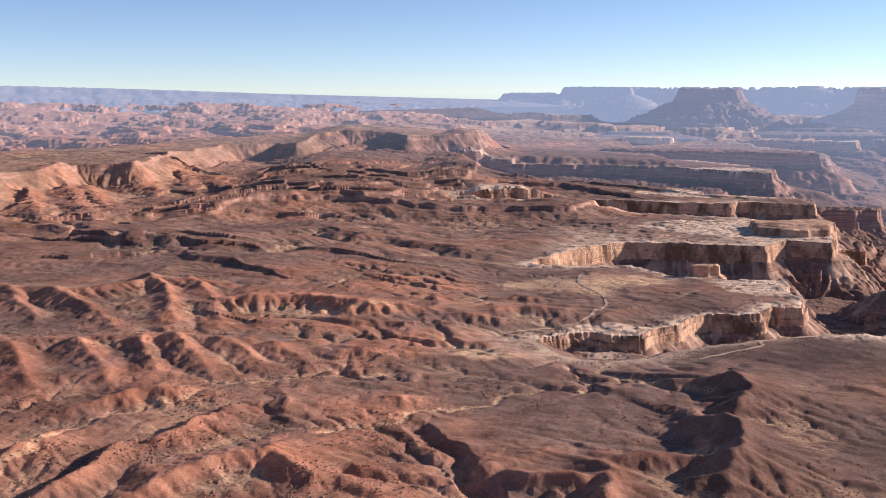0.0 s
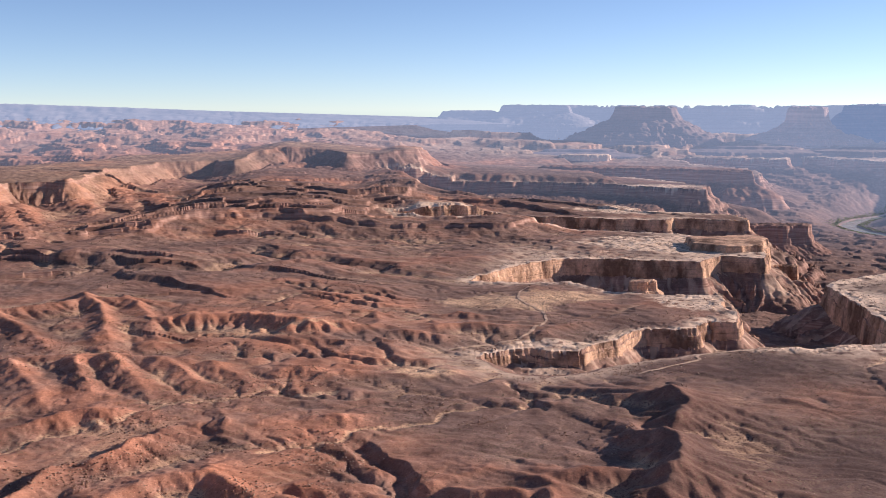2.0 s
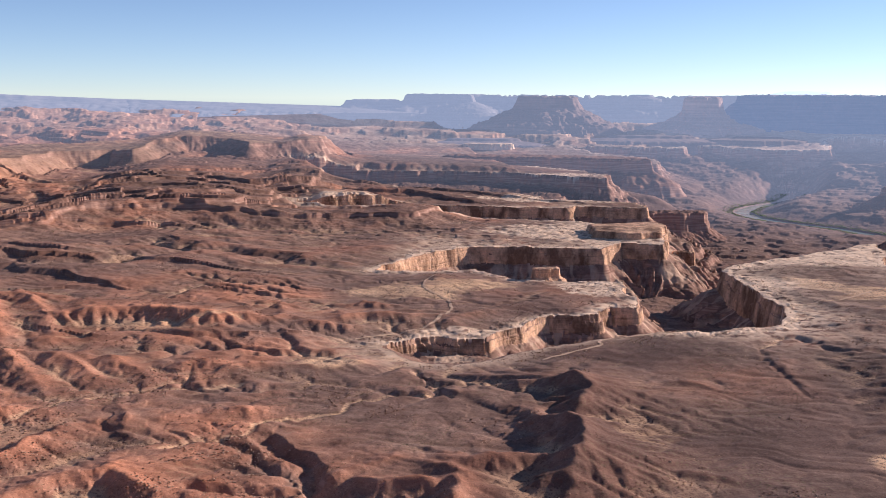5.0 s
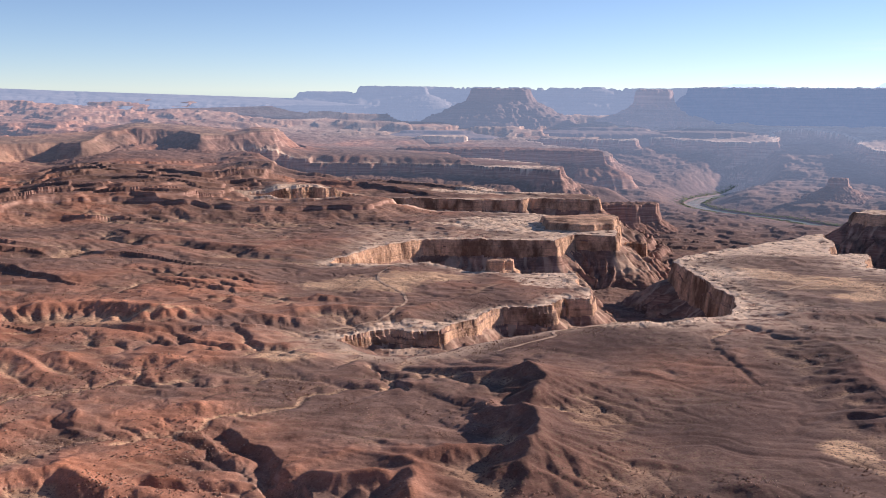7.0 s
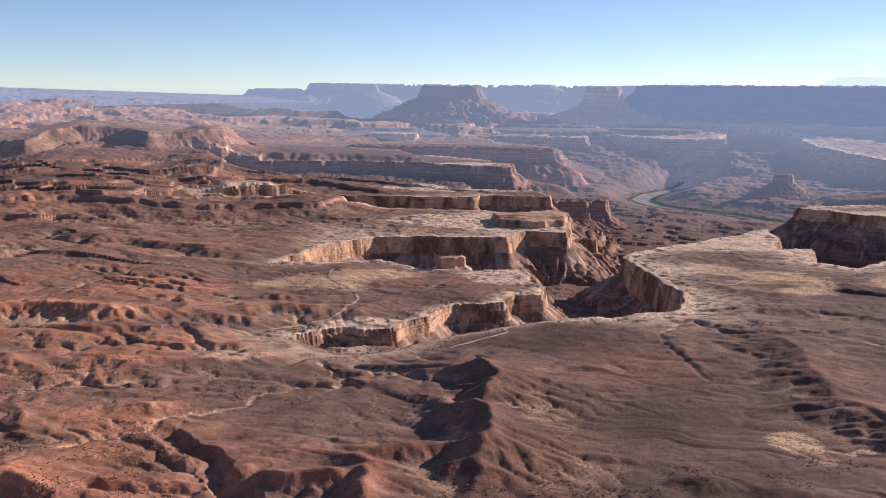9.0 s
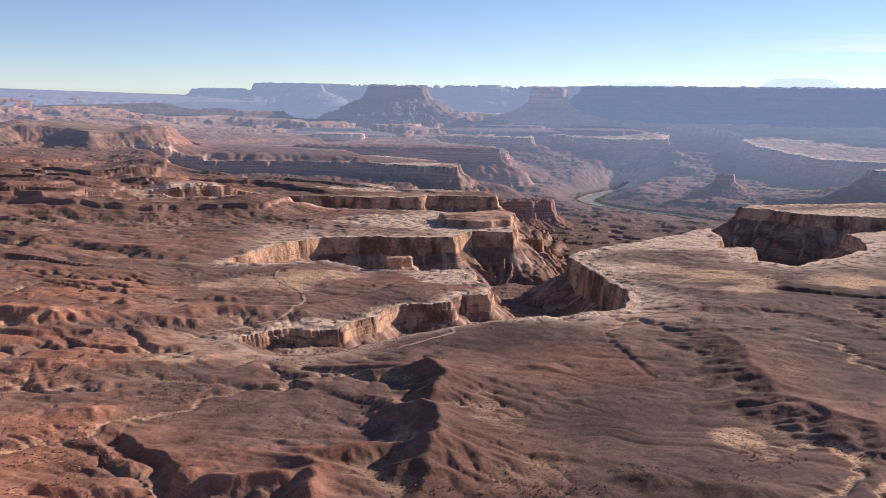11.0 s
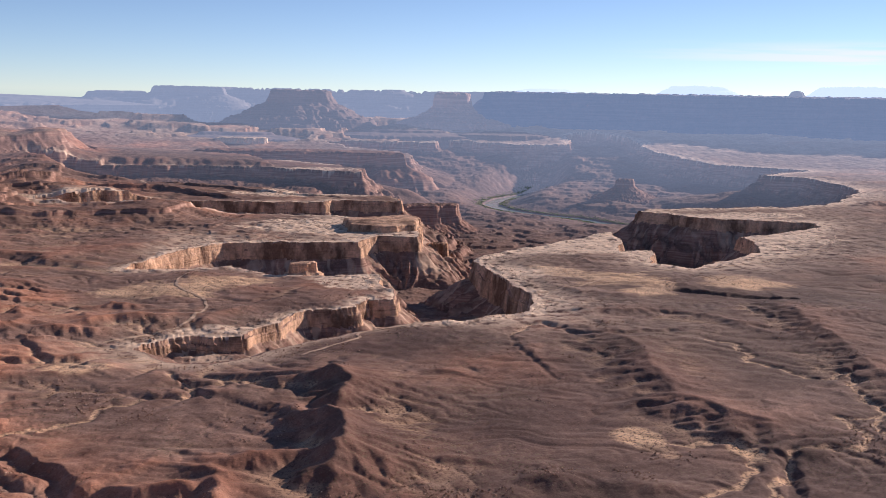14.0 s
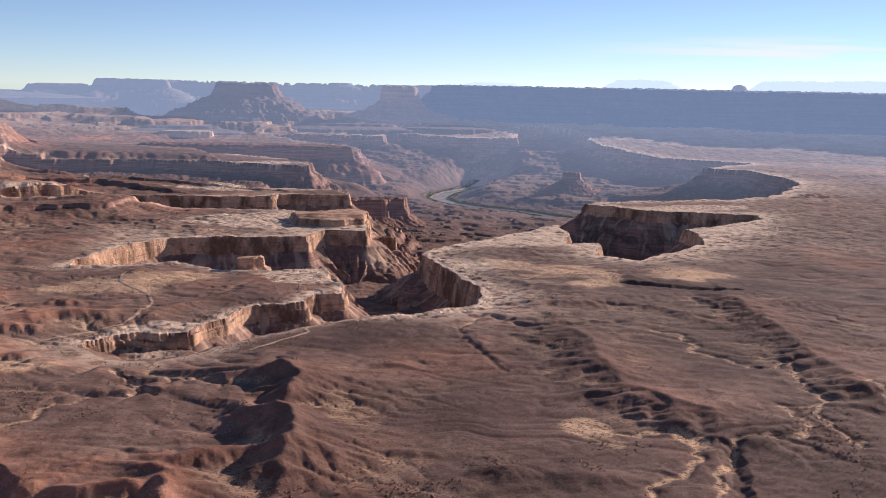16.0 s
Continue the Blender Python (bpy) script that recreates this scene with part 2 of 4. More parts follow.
def rim_distance(x, y):
    """Distance into the inner canyon (minus: away from it) and the way along its rim."""
    far = 1 + 1.8 * step(1750, 2500, np.hypot(x, y))
    wx = x + far * 9 * perlin(x / 85, y / 85, 91) + far * 6 * perlin(x / 27, y / 27, 93) + 0.9 * perlin(x / 8, y / 8, 95)
    wy = y + far * 9 * perlin(x / 85, y / 85, 92) + far * 6 * perlin(x / 27, y / 27, 94) + 0.9 * perlin(x / 8, y / 8, 96)
    m = (x > -150) & (y > 650) & (x * x + y * y < 4700 ** 2)
    d, along = np.full(x.shape, -1e4), np.zeros(x.shape)
    d[m], along[m] = outline_distance(RIM, wx[m], wy[m])
    block = np.floor(along / 13.0 + 0.8 * perlin(along / 40, along * 0, 97))
    d = d + 1.5 * (np.modf(np.abs(np.sin(block * 12.9898)) * 4375.85)[0] - 0.5)
    return d, along


def uplift(x, y):
    """The land before rain has cut it: swells, hills, and the slopes up to the plateau."""
    r = np.hypot(x, y)
    az = np.degrees(np.arctan2(x, y))
    left = step(12, -8, az)
    z = 4 * fbm(x, y, 420, 3, 0.5, 3) + 5 * step(1500, 500, r) * step(14, -20, az) + (2.2 + 1.6 * left) * fbm(x, y, 120, 3, 0.5, 4)
    z = z + 3.0 * step(12, 24, az) * step(1500, 1000, r) * fbm(x * 0.8 + y * 0.6, (y * 0.8 - x * 0.6) * 0.45, 110, 2, 0.45, 6)
    ridges = (1 - ridged(x + 50 * perlin(x / 160, y / 160, 75), y + 50 * perlin(x / 160, y / 160, 76), 200, 2, 0.5, 77)) ** 2
    z = z + ridges * (2.5 + 5 * left * step(650, 900, r))
    hills, which, crown = np.zeros_like(x), np.full(x.shape, -1), np.zeros_like(x)
    for k, (cx, cy, sx, sy, turn, h) in enumerate(HILLS_NEAR + HILLS_LEFT + HILLS_RIGHT):
        c, s = math.cos(radians(turn)), math.sin(radians(turn))
        wx = x + 0.3 * sx * fbm(x, y, sx, 3, 0.6, 71)
        wy = y + 0.3 * sx * fbm(x, y, sx, 3, 0.6, 72)
        u, v = ((wx - cx) * c + (wy - cy) * s) / sx, (-(wx - cx) * s + (wy - cy) * c) / sy
        q = u * u + v * v
        m = q < 9
        if m.any():
            own = 0.8 * h * np.maximum(0, 1.12 - 0.62 * np.sqrt(q[m] + 0.04))
            crown[m] = np.where(own > hills[m], own / h, crown[m])
            which[m] = np.where((own > hills[m]) & (own > 0.3 * h), k, which[m])
            hills[m] = np.maximum(hills[m], own)
    bx, by = x + 7 * perlin(x / 45, y / 45, 73) + 3 * perlin(x / 15, y / 15, 73), y + 7 * perlin(x / 45, y / 45, 74) + 3 * perlin(x / 15, y / 15, 74)
    fingers = 0.75 + 0.5 * ridged(bx, by, 26, 2, 0.5, 78)
    for k, (line, h, fall_left, fall_right) in enumerate(RIDGES_PLAIN + RIDGES_LEFT + RIDGES_NEAR):
        m = close_to(line, x, y, 3 * fall_right + 20)
        best, run, lean = along_line(line, bx[m], by[m])
        q = best / np.where(lean > 0, fall_left * 1.25 * fingers[m], fall_right)
        ends = step(0, 25, run[0]) * step(0, 25, run[1]) * 0.4 + 0.6
        own = h * ends * np.where(lean > 0, np.clip(1.04 - np.sqrt(q * q + 0.0016), 0, 1), np.exp(-1.3 * q))
        up_here = own > hills[m]
        crown[m] = np.where(up_here, own / h, crown[m])
        which[m] = np.where(up_here & (own > 0.3 * h), 100 + k, which[m])
        hills[m] = np.maximum(hills[m], own)
    for k, (line, root, toe, half) in enumerate(SPURS_LOW + SPURS_FRONT + SPURS_HIGH):
        m = close_to(line, x, y, 2 * half + 20)
        best, run, lean = along_line(line, bx[m], by[m])
        h = root + (toe - root) * run[0] / (run[0] + run[1] + 1e-6)
        q = best / (half * (0.6 + 0.6 * h / root) * (0.6 + 0.5 * fingers[m]) * np.where(lean < 0, 1.25, 0.85))
        own = h * np.clip(1.06 - np.sqrt(q * q + 0.004), 0, 1)
        up_here = own > hills[m]
        crown[m] = np.where(up_here, own / h, crown[m])
        which[m] = np.where(up_here & (own > 0.35 * h), 130 + k, which[m])
        hills[m] = np.maximum(hills[m], own)
    wx, wy = x + 32 * fbm(x, y, 170, 3, 0.5, 81), y + 32 * fbm(x, y, 170, 3, 0.5, 82)
    m = (x < 700) & (y > 400)
    ds, dp, edge_way = np.full(x.shape, -1e4), np.full(x.shape, -1e4), np.zeros(x.shape)
    ds[m] = outline_distance(SCARP, wx[m], wy[m])[0]
    dp[m], edge_way[m] = outline_distance(PLATEAU, wx[m], wy[m])
    rise = np.interp(ds, [-60, 900], [0, 4])
    up = np.interp(dp, [-1200, -500, -130, -80, -12, -4, 0, 40], [0, 17, 27, 31, 31, 31, 31, 31])
    calm = 1 - 0.8 * step(-60, 60, ds) * step(-700, -350, x) - 0.2 * step(-30, 10, dp)
    z = z * calm * step(60, -30, dp) * (1 - 0.4 * step(1700, 1100, r) * step(4, -6, az)) * (1 - 0.4 * step(900, 1100, r) * step(2000, 1700, r) * step(4, -6, az))
    z = z * (1 - 0.7 * step(-4, 2, az) * step(1650, 1850, r))
    up = up * (1 - 0.6 * step(-4, 3, az) * step(3000, 2600, r))
    return z + hills + rise + up, hills, ds, dp, which, crown, edge_way


def erode(z, fixed, cell, rounds, cut, soft, lift, weak):
    """Streams cut a grid of heights down towards its outlets."""
    ny, nx = z.shape
    n = ny * nx
    idx = np.arange(n).reshape(ny, nx)
    ways = [(-1, -1), (-1, 0), (-1, 1), (0, -1), (0, 1), (1, -1), (1, 0), (1, 1)]
    start = z.copy()
    # fill hollows, so that all streams reach an outlet
    full = np.where(fixed, z, 1e6)
    for _ in range(260):
        pad = np.pad(full, 1, mode="edge")
        low = np.minimum.reduce([pad[1 + dy:1 + dy + ny, 1 + dx:1 + dx + nx] for dy, dx in ways])
        full = np.where(fixed, z, np.maximum(z, np.minimum(full, low + 0.004 * cell)))
    z = np.where(full < 1e5, full, z)
    for turn in range(rounds):
        best, rec = np.zeros((ny, nx)), idx.copy()
        pad = np.pad(z, 1, mode="edge")
        low = np.full((ny, nx), 1e9)
        for dy, dx in ways:
            nb = pad[1 + dy:1 + dy + ny, 1 + dx:1 + dx + nx]
            s = (z - nb) / math.hypot(dx, dy)
            to = np.clip(idx + dy * nx + dx, 0, n - 1)
            hit = s > best
            best, rec = np.where(hit, s, best), np.where(hit, to, rec)
            low = np.minimum(low, nb)
        pits = (rec == idx) & ~fixed
        z = np.where(pits, np.maximum(z, low + 0.02), z)
        rec[fixed] = idx[fixed]
        rec = rec.ravel()
        # steps to the outlet, by doubling
        far, steps = rec.copy(), (rec != np.arange(n)).astype(np.int64)
        for _ in range(11):
            steps = steps + steps[far]
            far = far[far]
        order = np.argsort(steps, kind="stable")
        cuts = np.searchsorted(steps[order], np.arange(steps.max() + 2))
        area = np.full(n, cell * cell)
        for k in range(len(cuts) - 2, 0, -1):
            c = order[cuts[k]:cuts[k + 1]]
            np.add.at(area, rec[c], area[c])
        flow = cut * weak.ravel() * np.sqrt(area) / cell
        zz = z.ravel() + lift * start.ravel() / rounds
        for k in range(1, len(cuts) - 1):
            c = order[cuts[k]:cuts[k + 1]]
            zz[c] = (zz[c] + flow[c] * zz[rec[c]]) / (1 + flow[c])
        new_z = zz.reshape(ny, nx)
        z = np.where(fixed, z, new_z)
        pad = np.pad(z, 1, mode="edge")
        z = z + soft * (pad[2:, 1:-1] + pad[:-2, 1:-1] + pad[1:-1, 2:] + pad[1:-1, :-2] - 4 * z) * ~fixed
    return z


def sample(grid, x, y):
    """Heights between the spots of a grid, and how far inside it they lie."""
    z, gx0, gy0, cell = grid
    u, v = (x - gx0) / cell, (y - gy0) / cell
    inside = np.minimum.reduce([u, v, z.shape[1] - 1 - u, z.shape[0] - 1 - v])
    u, v = np.clip(u, 0, z.shape[1] - 1.001), np.clip(v, 0, z.shape[0] - 1.001)
    i, j = u.astype(int), v.astype(int)
    fu, fv = u - i, v - j
    return (z[j, i] * (1 - fu) + z[j, i + 1] * fu) * (1 - fv) + (z[j + 1, i] * (1 - fu) + z[j + 1, i + 1] * fu) * fv, inside


def worn(x0, x1, y0, y1, cell, rounds, cut, soft, lift):
    x, y = np.meshgrid(np.arange(x0, x1, cell), np.arange(y0, y1, cell))
    z, _, ds = uplift(x, y)[:3]
    z = z + cell * 0.30 * fbm(x, y, cell * 5, 3, 0.6, 401)
    d = rim_distance(x, y)[0]
    fixed = d > 0
    z = np.where(fixed, -3.0, z * step(0, -60, d) + 0.15 * z * (1 - step(0, -60, d)))
    fixed[0, :] = fixed[-1, :] = fixed[:, 0] = fixed[:, -1] = True
    weak = 1 - 0.85 * step(-60, 30, ds) * step(-620, -420, x) - 0.4 * step(11, 20, np.degrees(np.arctan2(x, y)))
    out = erode(z, fixed, cell, rounds, cut, soft, lift, weak)
    open_land = (d < -60) & (z > 3)
    out = out * min(1.12, np.mean(z[open_land]) / np.mean(out[open_land]))
    return out, x0, y0, cell


WIDE = worn(-1300, 1700, 340, 3500, 7.0, 34, 0.055, 0.02, 2.0)
CLOSE = worn(-560, 860, 345, 1300, 2.4, 22, 0.042, 0.015, 1.0)


def blurred(z, n):
    """Means over squares of 2n + 1 spots."""
    for axis in (0, 1):
        pad = np.pad(z, [(n + 1, n) if k == axis else (0, 0) for k in (0, 1)], mode="edge").cumsum(axis)
        z = (np.take(pad, range(2 * n + 1, pad.shape[axis]), axis) - np.take(pad, range(0, pad.shape[axis] - 2 * n - 1), axis)) / (2 * n + 1)
    return z


# the rills stand out crisply in the bare shale
CLOSE = (CLOSE[0] + 0.45 * (blurred(CLOSE[0], 1) - blurred(CLOSE[0], 5)), *CLOSE[1:])
SWELL = (CLOSE[0] - blurred(CLOSE[0], 16), *CLOSE[1:])
SWELL_WIDE = (WIDE[0] - blurred(WIDE[0], 7), *WIDE[1:])


def terraced(z, lay, share, edge):
    k = np.floor(z / lay)
    f = z / lay - k
    return lay * (k + (1 - share) * f + share * step(edge, edge + 0.025, f))


def land(x, y):
    """Height of the land at places x, y, its masks (bare pale rock and lightened far land, red soil), the way into the
    canyon, its depth there and the way along the rim.
    """
    r = np.hypot(x, y)
    az = np.degrees(np.arctan2(x, y))
    base, hills, ds, dp, which, crown, edge_way = uplift(x, y)
    z1, in1 = sample(WIDE, x, y)
    z2, in2 = sample(CLOSE, x, y)
    t1, t2 = step(0, 25, in1) * step(3250, 2900, y), step(0, 30, in2)
    base = base + (z1 - base) * t1
    base = base + (z2 - base) * t2
    d0, along = rim_distance(x, y)
    base = base * (1 - 0.08 * step(9, -1, az) * step(1750, 1350, r))
    swell = sample(SWELL_WIDE, x, y)[0] * t1
    swell = swell + (sample(SWELL, x, y)[0] - swell) * t2
    # ledges of hard rock on the high slopes, and the pillared scarp below them
    wob = base + 2.4 * fbm(x, y, 90, 2, 0.5, 12) + 6 * fbm(x, y, 330, 2, 0.5, 13)
    hard = step(-10, 60, ds) * step(-60, -100, dp) * step(-620, -350, x + 120 * perlin(x / 200, y / 200, 19)) * np.clip(0.95 + 0.9 * fbm(x, y, 240, 2, 0.5, 20), 0.45, 1)
    base = base + (terraced(wob + 1.2 * np.sin(wob * 0.5), 6.0, 0.88, 0.45) - wob) * hard
    bays = ds + 10 * (ridged(x + y * 0.2, y * 0.5, 46, 2, 0.5, 29) - 0.45)
    scarp = np.interp(bays, [-70, -25, -6, -1, 200], [0, 9, 13, 22, 23]) * step(-470, -300, x) * 0.85 * (1 - 0.85 * step(50, 150, ds) * step(-6, 1, az))
    base = base + scarp
    # the plateau's edge: caprock over a steep slope with spurs and rills
    spur = 1 - ridged(edge_way + 9 * perlin(x / 40, y / 40, 30) + 70 * perlin(x / 190, y / 190, 32), dp * 0.25, 90, 3, 0.6, 31)
    rill = ridged(edge_way + 4 * perlin(x / 15, y / 15, 34), dp * 0.2, 17, 2, 0.55, 35)
    lean = np.clip(-dp / 80, 0, 1.2)
    out = dp + lean * (36 * spur - 18) + 9 * np.minimum(lean * 3, 1) * (rill - 0.4) + 3 * perlin(edge_way / 12, edge_way * 0, 36)
    base = base + np.interp(out, [-75, -46, -10, -7, -5, -1, 1, 30], [0, 8, 28, 29.5, 30.5, 38, 39.5, 40]) + 1.2 * terraced(out / 9, 1.0, 0.9, 0.5) * (out > -60) * (out < -8)
    slopes = np.nonzero((x < 950) & (y > 700) & (r > 850) & (r < 3700))[0]
    sx, sy = x[slopes], y[slopes]
    wx = sx + 20 * fbm(sx, sy, 80, 2, 0.5, 85)
    wy = sy + 20 * fbm(sx, sy, 80, 2, 0.5, 86)
    for k, (line, h) in enumerate(CUESTAS_HIGH + CUESTAS_LOW):
        best, front = np.full(sx.shape, 1e18), np.zeros(sx.shape)
        for (ax, ay), (bx, by) in zip(line, line[1:]):
            ex, ey = bx - ax, by - ay
            t = np.clip(((wx - ax) * ex + (wy - ay) * ey) / (ex * ex + ey * ey), 0, 1)
            d = (wx - ax - t * ex) ** 2 + (wy - ay - t * ey) ** 2
            front = np.where(d < best, ex * (wy - ay) - ey * (wx - ax), front)
            best = np.minimum(best, d)
        away = np.sqrt(best)
        run = 0.5 * h + 2.5 if k < len(CUESTAS_HIGH) else 1.3 * h + 6
        h = h * (1.0 if k < len(CUESTAS_HIGH) else 0.7)
        own = h * np.where(front > 0, np.exp(-best / 110.0 ** 2), np.maximum(0.3 * np.exp(-best / 14.0 ** 2), 1 - away / run))
        base[slopes] += own
        which[slopes] = np.where(own > 0.62 * h, 300 + k, which[slopes])
    small = step(-0.15, 0.2, fbm(x, y, 200, 3, 0.5, 14)) * (1 - hard) * (r < 2600) * (0.35 + 0.65 * step(1250, 1700, r)) * (1 - 0.5 * step(9, 16, az))
    wob = base + 0.6 * fbm(x, y, 30, 2, 0.5, 22)
    base = base + 0.85 * (terraced(wob, 2.4, 0.75, 0.5) - wob) * small
    # far country
    base = base + np.interp(r, [0, 3750, 4900, 6000], [0, 0, 140, 160])
    left = step(7, -6, az)
    base = base + left * np.interp(r, [0, 2900, 3700, 4900], [0, 0, 34, 50])
    maze = left * step(2900, 3150, r) * step(4850, 4600, r) * step(-40, -140, dp)
    blocks = fbm(0.42 * x + 40 * perlin(x / 120, y / 120, 16), y + 40 * perlin(x / 120, y / 120, 17), 210, 4, 0.55, 18)
    base = base + maze * (10 * step(-0.12, -0.09, blocks) + 9 * step(0.08, 0.11, blocks) + 7 * step(0.3, 0.33, blocks) - 12)
    benches = step(3950, 4150, r) * (1 - left)
    base = base + benches * (10 * step(0.0, 0.03, blocks) + 12 * step(0.2, 0.23, blocks) - 6) * (1 - 0.75 * step(18, 24, az))
    # small relief
    wx = x + 9 * perlin(x / 30, y / 30, 7)
    wy = y + 9 * perlin(x / 30, y / 30, 8)
    rills = ridged(wx, wy, 15, 2, 0.5, 25)
    rough = np.clip(0.35 + 0.5 * step(10, -10, az) + 0.4 * fbm(x, y, 300, 2, 0.5, 15) + 0.3 * step(2, 12, hills), 0.15, 1)
    base = base + rough * (0.7 * rills + 0.3 * fbm(x, y, 7, 3, 0.6, 27)) + 0.4 * fbm(x * 0.4 + y * 0.1, y, 20, 3, 0.6, 11)
    base = base + 2.2 * step(1300, 1700, r) * fbm(x, y, 30, 3, 0.6, 28)
    u, v = 0.906 * x - 0.42 * y, 0.42 * x + 0.906 * y
    grooves = ridged(u * 0.22 + 5 * perlin(x / 40, y / 40, 31), v + 9 * perlin(x / 60, y / 60, 32), 27, 3, 0.5, 33)
    base = base + step(2300, 1600, r) * np.clip(0.9 + 3.0 * fbm(x, y, 180, 2, 0.5, 34), 0.2, 2.2) * (1 - 0.65 * step(6, 14, az)) * grooves * (1 - hard)
    tame = step(1800, 1400, r) * step(2, 14, az) * (d0 < -12)
    gu, gv = u * 0.45 + 22 * perlin(x / 55, y / 55, 35), v + 22 * perlin(x / 55, y / 55, 36)
    cut = np.exp(-(perlin(gu / 70, gv / 70, 37) / 0.045) ** 2) + 0.6 * np.exp(-(perlin(gu / 31, gv / 31, 38) / 0.07) ** 2)
    base = base - 0.9 * cut * tame * step(-0.3, 0.25, fbm(x, y, 220, 2, 0.5, 39))
    for line, deep, half in GULLIES:
        m = close_to(line, x, y, 3 * half)
        gap = along_line(line, x[m] + 5 * fbm(x[m], y[m], 22, 3, 0.6, 63), y[m] + 5 * fbm(x[m], y[m], 22, 3, 0.6, 64))[0]
        base[m] -= deep * np.clip(1.3 - gap / half, 0, 1)
    bed = np.full(x.shape, 99.0)
    low = np.nonzero((r > 480) & (r < 1350) & (d0 < -5))[0]
    lx, ly = x[low], y[low]
    mx = lx + 10 * perlin(lx / 24, ly / 24, 65) + 4 * perlin(lx / 9, ly / 9, 67)
    my = ly + 10 * perlin(lx / 24, ly / 24, 66) + 4 * perlin(lx / 9, ly / 9, 68)
    for line in WASHES_LEFT + WASHES_RIGHT:
        bed[low] = np.minimum(bed[low], line_distance(line, mx, my))
    base = base - 1.5 * np.exp(-(bed / 5) ** 2)
    red = step(0.1, 0.85, fbm(x, y, 300, 3, 0.5, 41) + 0.2 - 0.15 * step(15, 25, az) + 0.75 * step(10, -6, az) * step(1150, 700, r))
    red = red * np.clip(0.75 + 1.1 * fbm(x, y, 75, 3, 0.55, 43), 0.15, 1)
    red = np.clip(0.75 * red + 0.34 * step(-0.5, 4, swell) * (1 - 0.5 * step(8, 18, az)) - 0.3 * step(0, -3, swell), 0, 1)
    red = np.maximum(red, step(1.5, 8, hills) * (0.7 - 0.4 * step(6, 14, az)))
    red = np.maximum(red, step(-80, 20, ds) * step(30, -60, dp) * (0.10 + 0.22 * step(-350, -550, x)))
    red = np.maximum(red, maze * 0.6)
    # inner canyon
    d = d0
    drop = np.interp(r, [850, 950, 1050, 1300, 2000, 3000, 3600, 4000], [16, 24, 32, 60, 108, 118, 84, 40])
    chute = ridged(along + 8 * perlin(along / 40, d / 40, 99), d * 0.22, 24, 3, 0.6, 101)
    cliff = np.interp(r, [900, 1050, 1300, 1500, 1900, 3000], [11, 16, 21, 24, 19, 21]) + 3.5 * perlin(along / 60, d / 200, 103)
    cliff = cliff * (1 + 0.75 * step(23.5, 25, az) * step(1500, 1300, r))
    rib = np.abs(np.modf(np.abs(along / 12 + 0.9 * perlin(along / 40, d / 60, 98) + 50))[0] - 0.5) * 2
    talus = cliff + np.maximum(0, d - 5) * (0.5 + 0.35 * chute) + 6 * chute * step(0, 40, d) + 5 * rib * step(3, 35, d) - 9 * (ridged(x + 0.3 * y, y, 26, 3, 0.55, 100) - 0.4) * step(4, 35, d)
    # a caprock step, a narrow shelf, then the main face
    cap = np.clip(0.36 + 0.35 * perlin(along / 45, d * 0, 104), 0.15, 0.6)
    face = np.clip(d, 0, 1) * cap + np.clip((d - 1) / 2.5, 0, 1) * 0.06 + np.clip((d - 3.5) / 1.5, 0, 1) * (0.94 - cap)
    depth = np.where(d < 5, cliff * face, talus)
    gentle = (along > HEAD_SIDE) | (along < 6)
    depth = np.where(gentle, d * (0.3 + 0.25 * chute), depth)
    floor = drop - 14 * fbm(x, y, 160, 4, 0.5, 105) - 5 * ridged(x, y * 0.6, 110, 3, 0.5, 107) - 0.8 * fbm(x, y, 30, 3, 0.6, 108)
    floor = terraced(floor, 6.0, 0.5, 0.6)
    rv = np.full(x.shape, 1e4)
    mm = d > 0
    rv[mm] = line_distance(RIVER, x[mm], y[mm])
    floor = np.where(rv < 260, floor + (128 - floor) * step(170, 28, rv) * (1 - step(1800, 2000, x)), floor)
    past = np.zeros(x.shape, bool)
    mm = (d > 0) & (rv < 400)
    past[mm] = np.hypot(x[mm], y[mm]) > np.interp(np.arctan2(x[mm], y[mm]), RIVER_AZ, RIVER_R)
    apron = 50 + 10 * fbm(x, y, 200, 2, 0.5, 110) + 0.17 * np.maximum(0, d - 40) + (110 - 75 * step(1700, 1950, x)) * np.where(past, step(230, 30, rv), step(330, 40, rv))
    depth = np.where((d > 2) & (r > 2700), np.minimum(depth, np.interp(r, [2700, 3100], [1, 0]) * 120 + apron), depth)
    # the branches between the far ledges stay shallow
    branch = step(1, 3, az) * step(17, 15, az) * step(2200, 2450, r)
    depth = np.where(d > 5, depth + (np.minimum(depth, 30 + 0.1 * np.maximum(0, d - 20) + 5 * chute) - depth) * branch, depth)
    shelf = step(-60, -8, d) * (ds < -100)
    top = base * (1 - 0.8 * shelf * (r < 3700))
    # slabs of bare rock step down to the rim
    slab = shelf * (0.9 * np.round(2.2 * fbm(x, y, 26, 3, 0.6, 109) + 0.6) - 0.4) * (along < HEAD_SIDE)
    top = top + slab * step(-45, -20, d)
    depth = np.where(d > 0, np.minimum(depth, np.maximum(floor, 4)), 0)
    z = top - depth
    z = np.where((d > 0) & (rv < 26) & (x < 1800), -134.0, z)
    width = 5 + 50 * np.clip(fbm(x, y, 240, 2, 0.5, 111) + 0.1, 0, 1) + 24 * step(24, 30, az) + 40 * step(1500, 1600, r) * step(1900, 1700, r)
    lip = -1.2 - np.interp(r, [1700, 2100, 3500], [0, 3, 5])
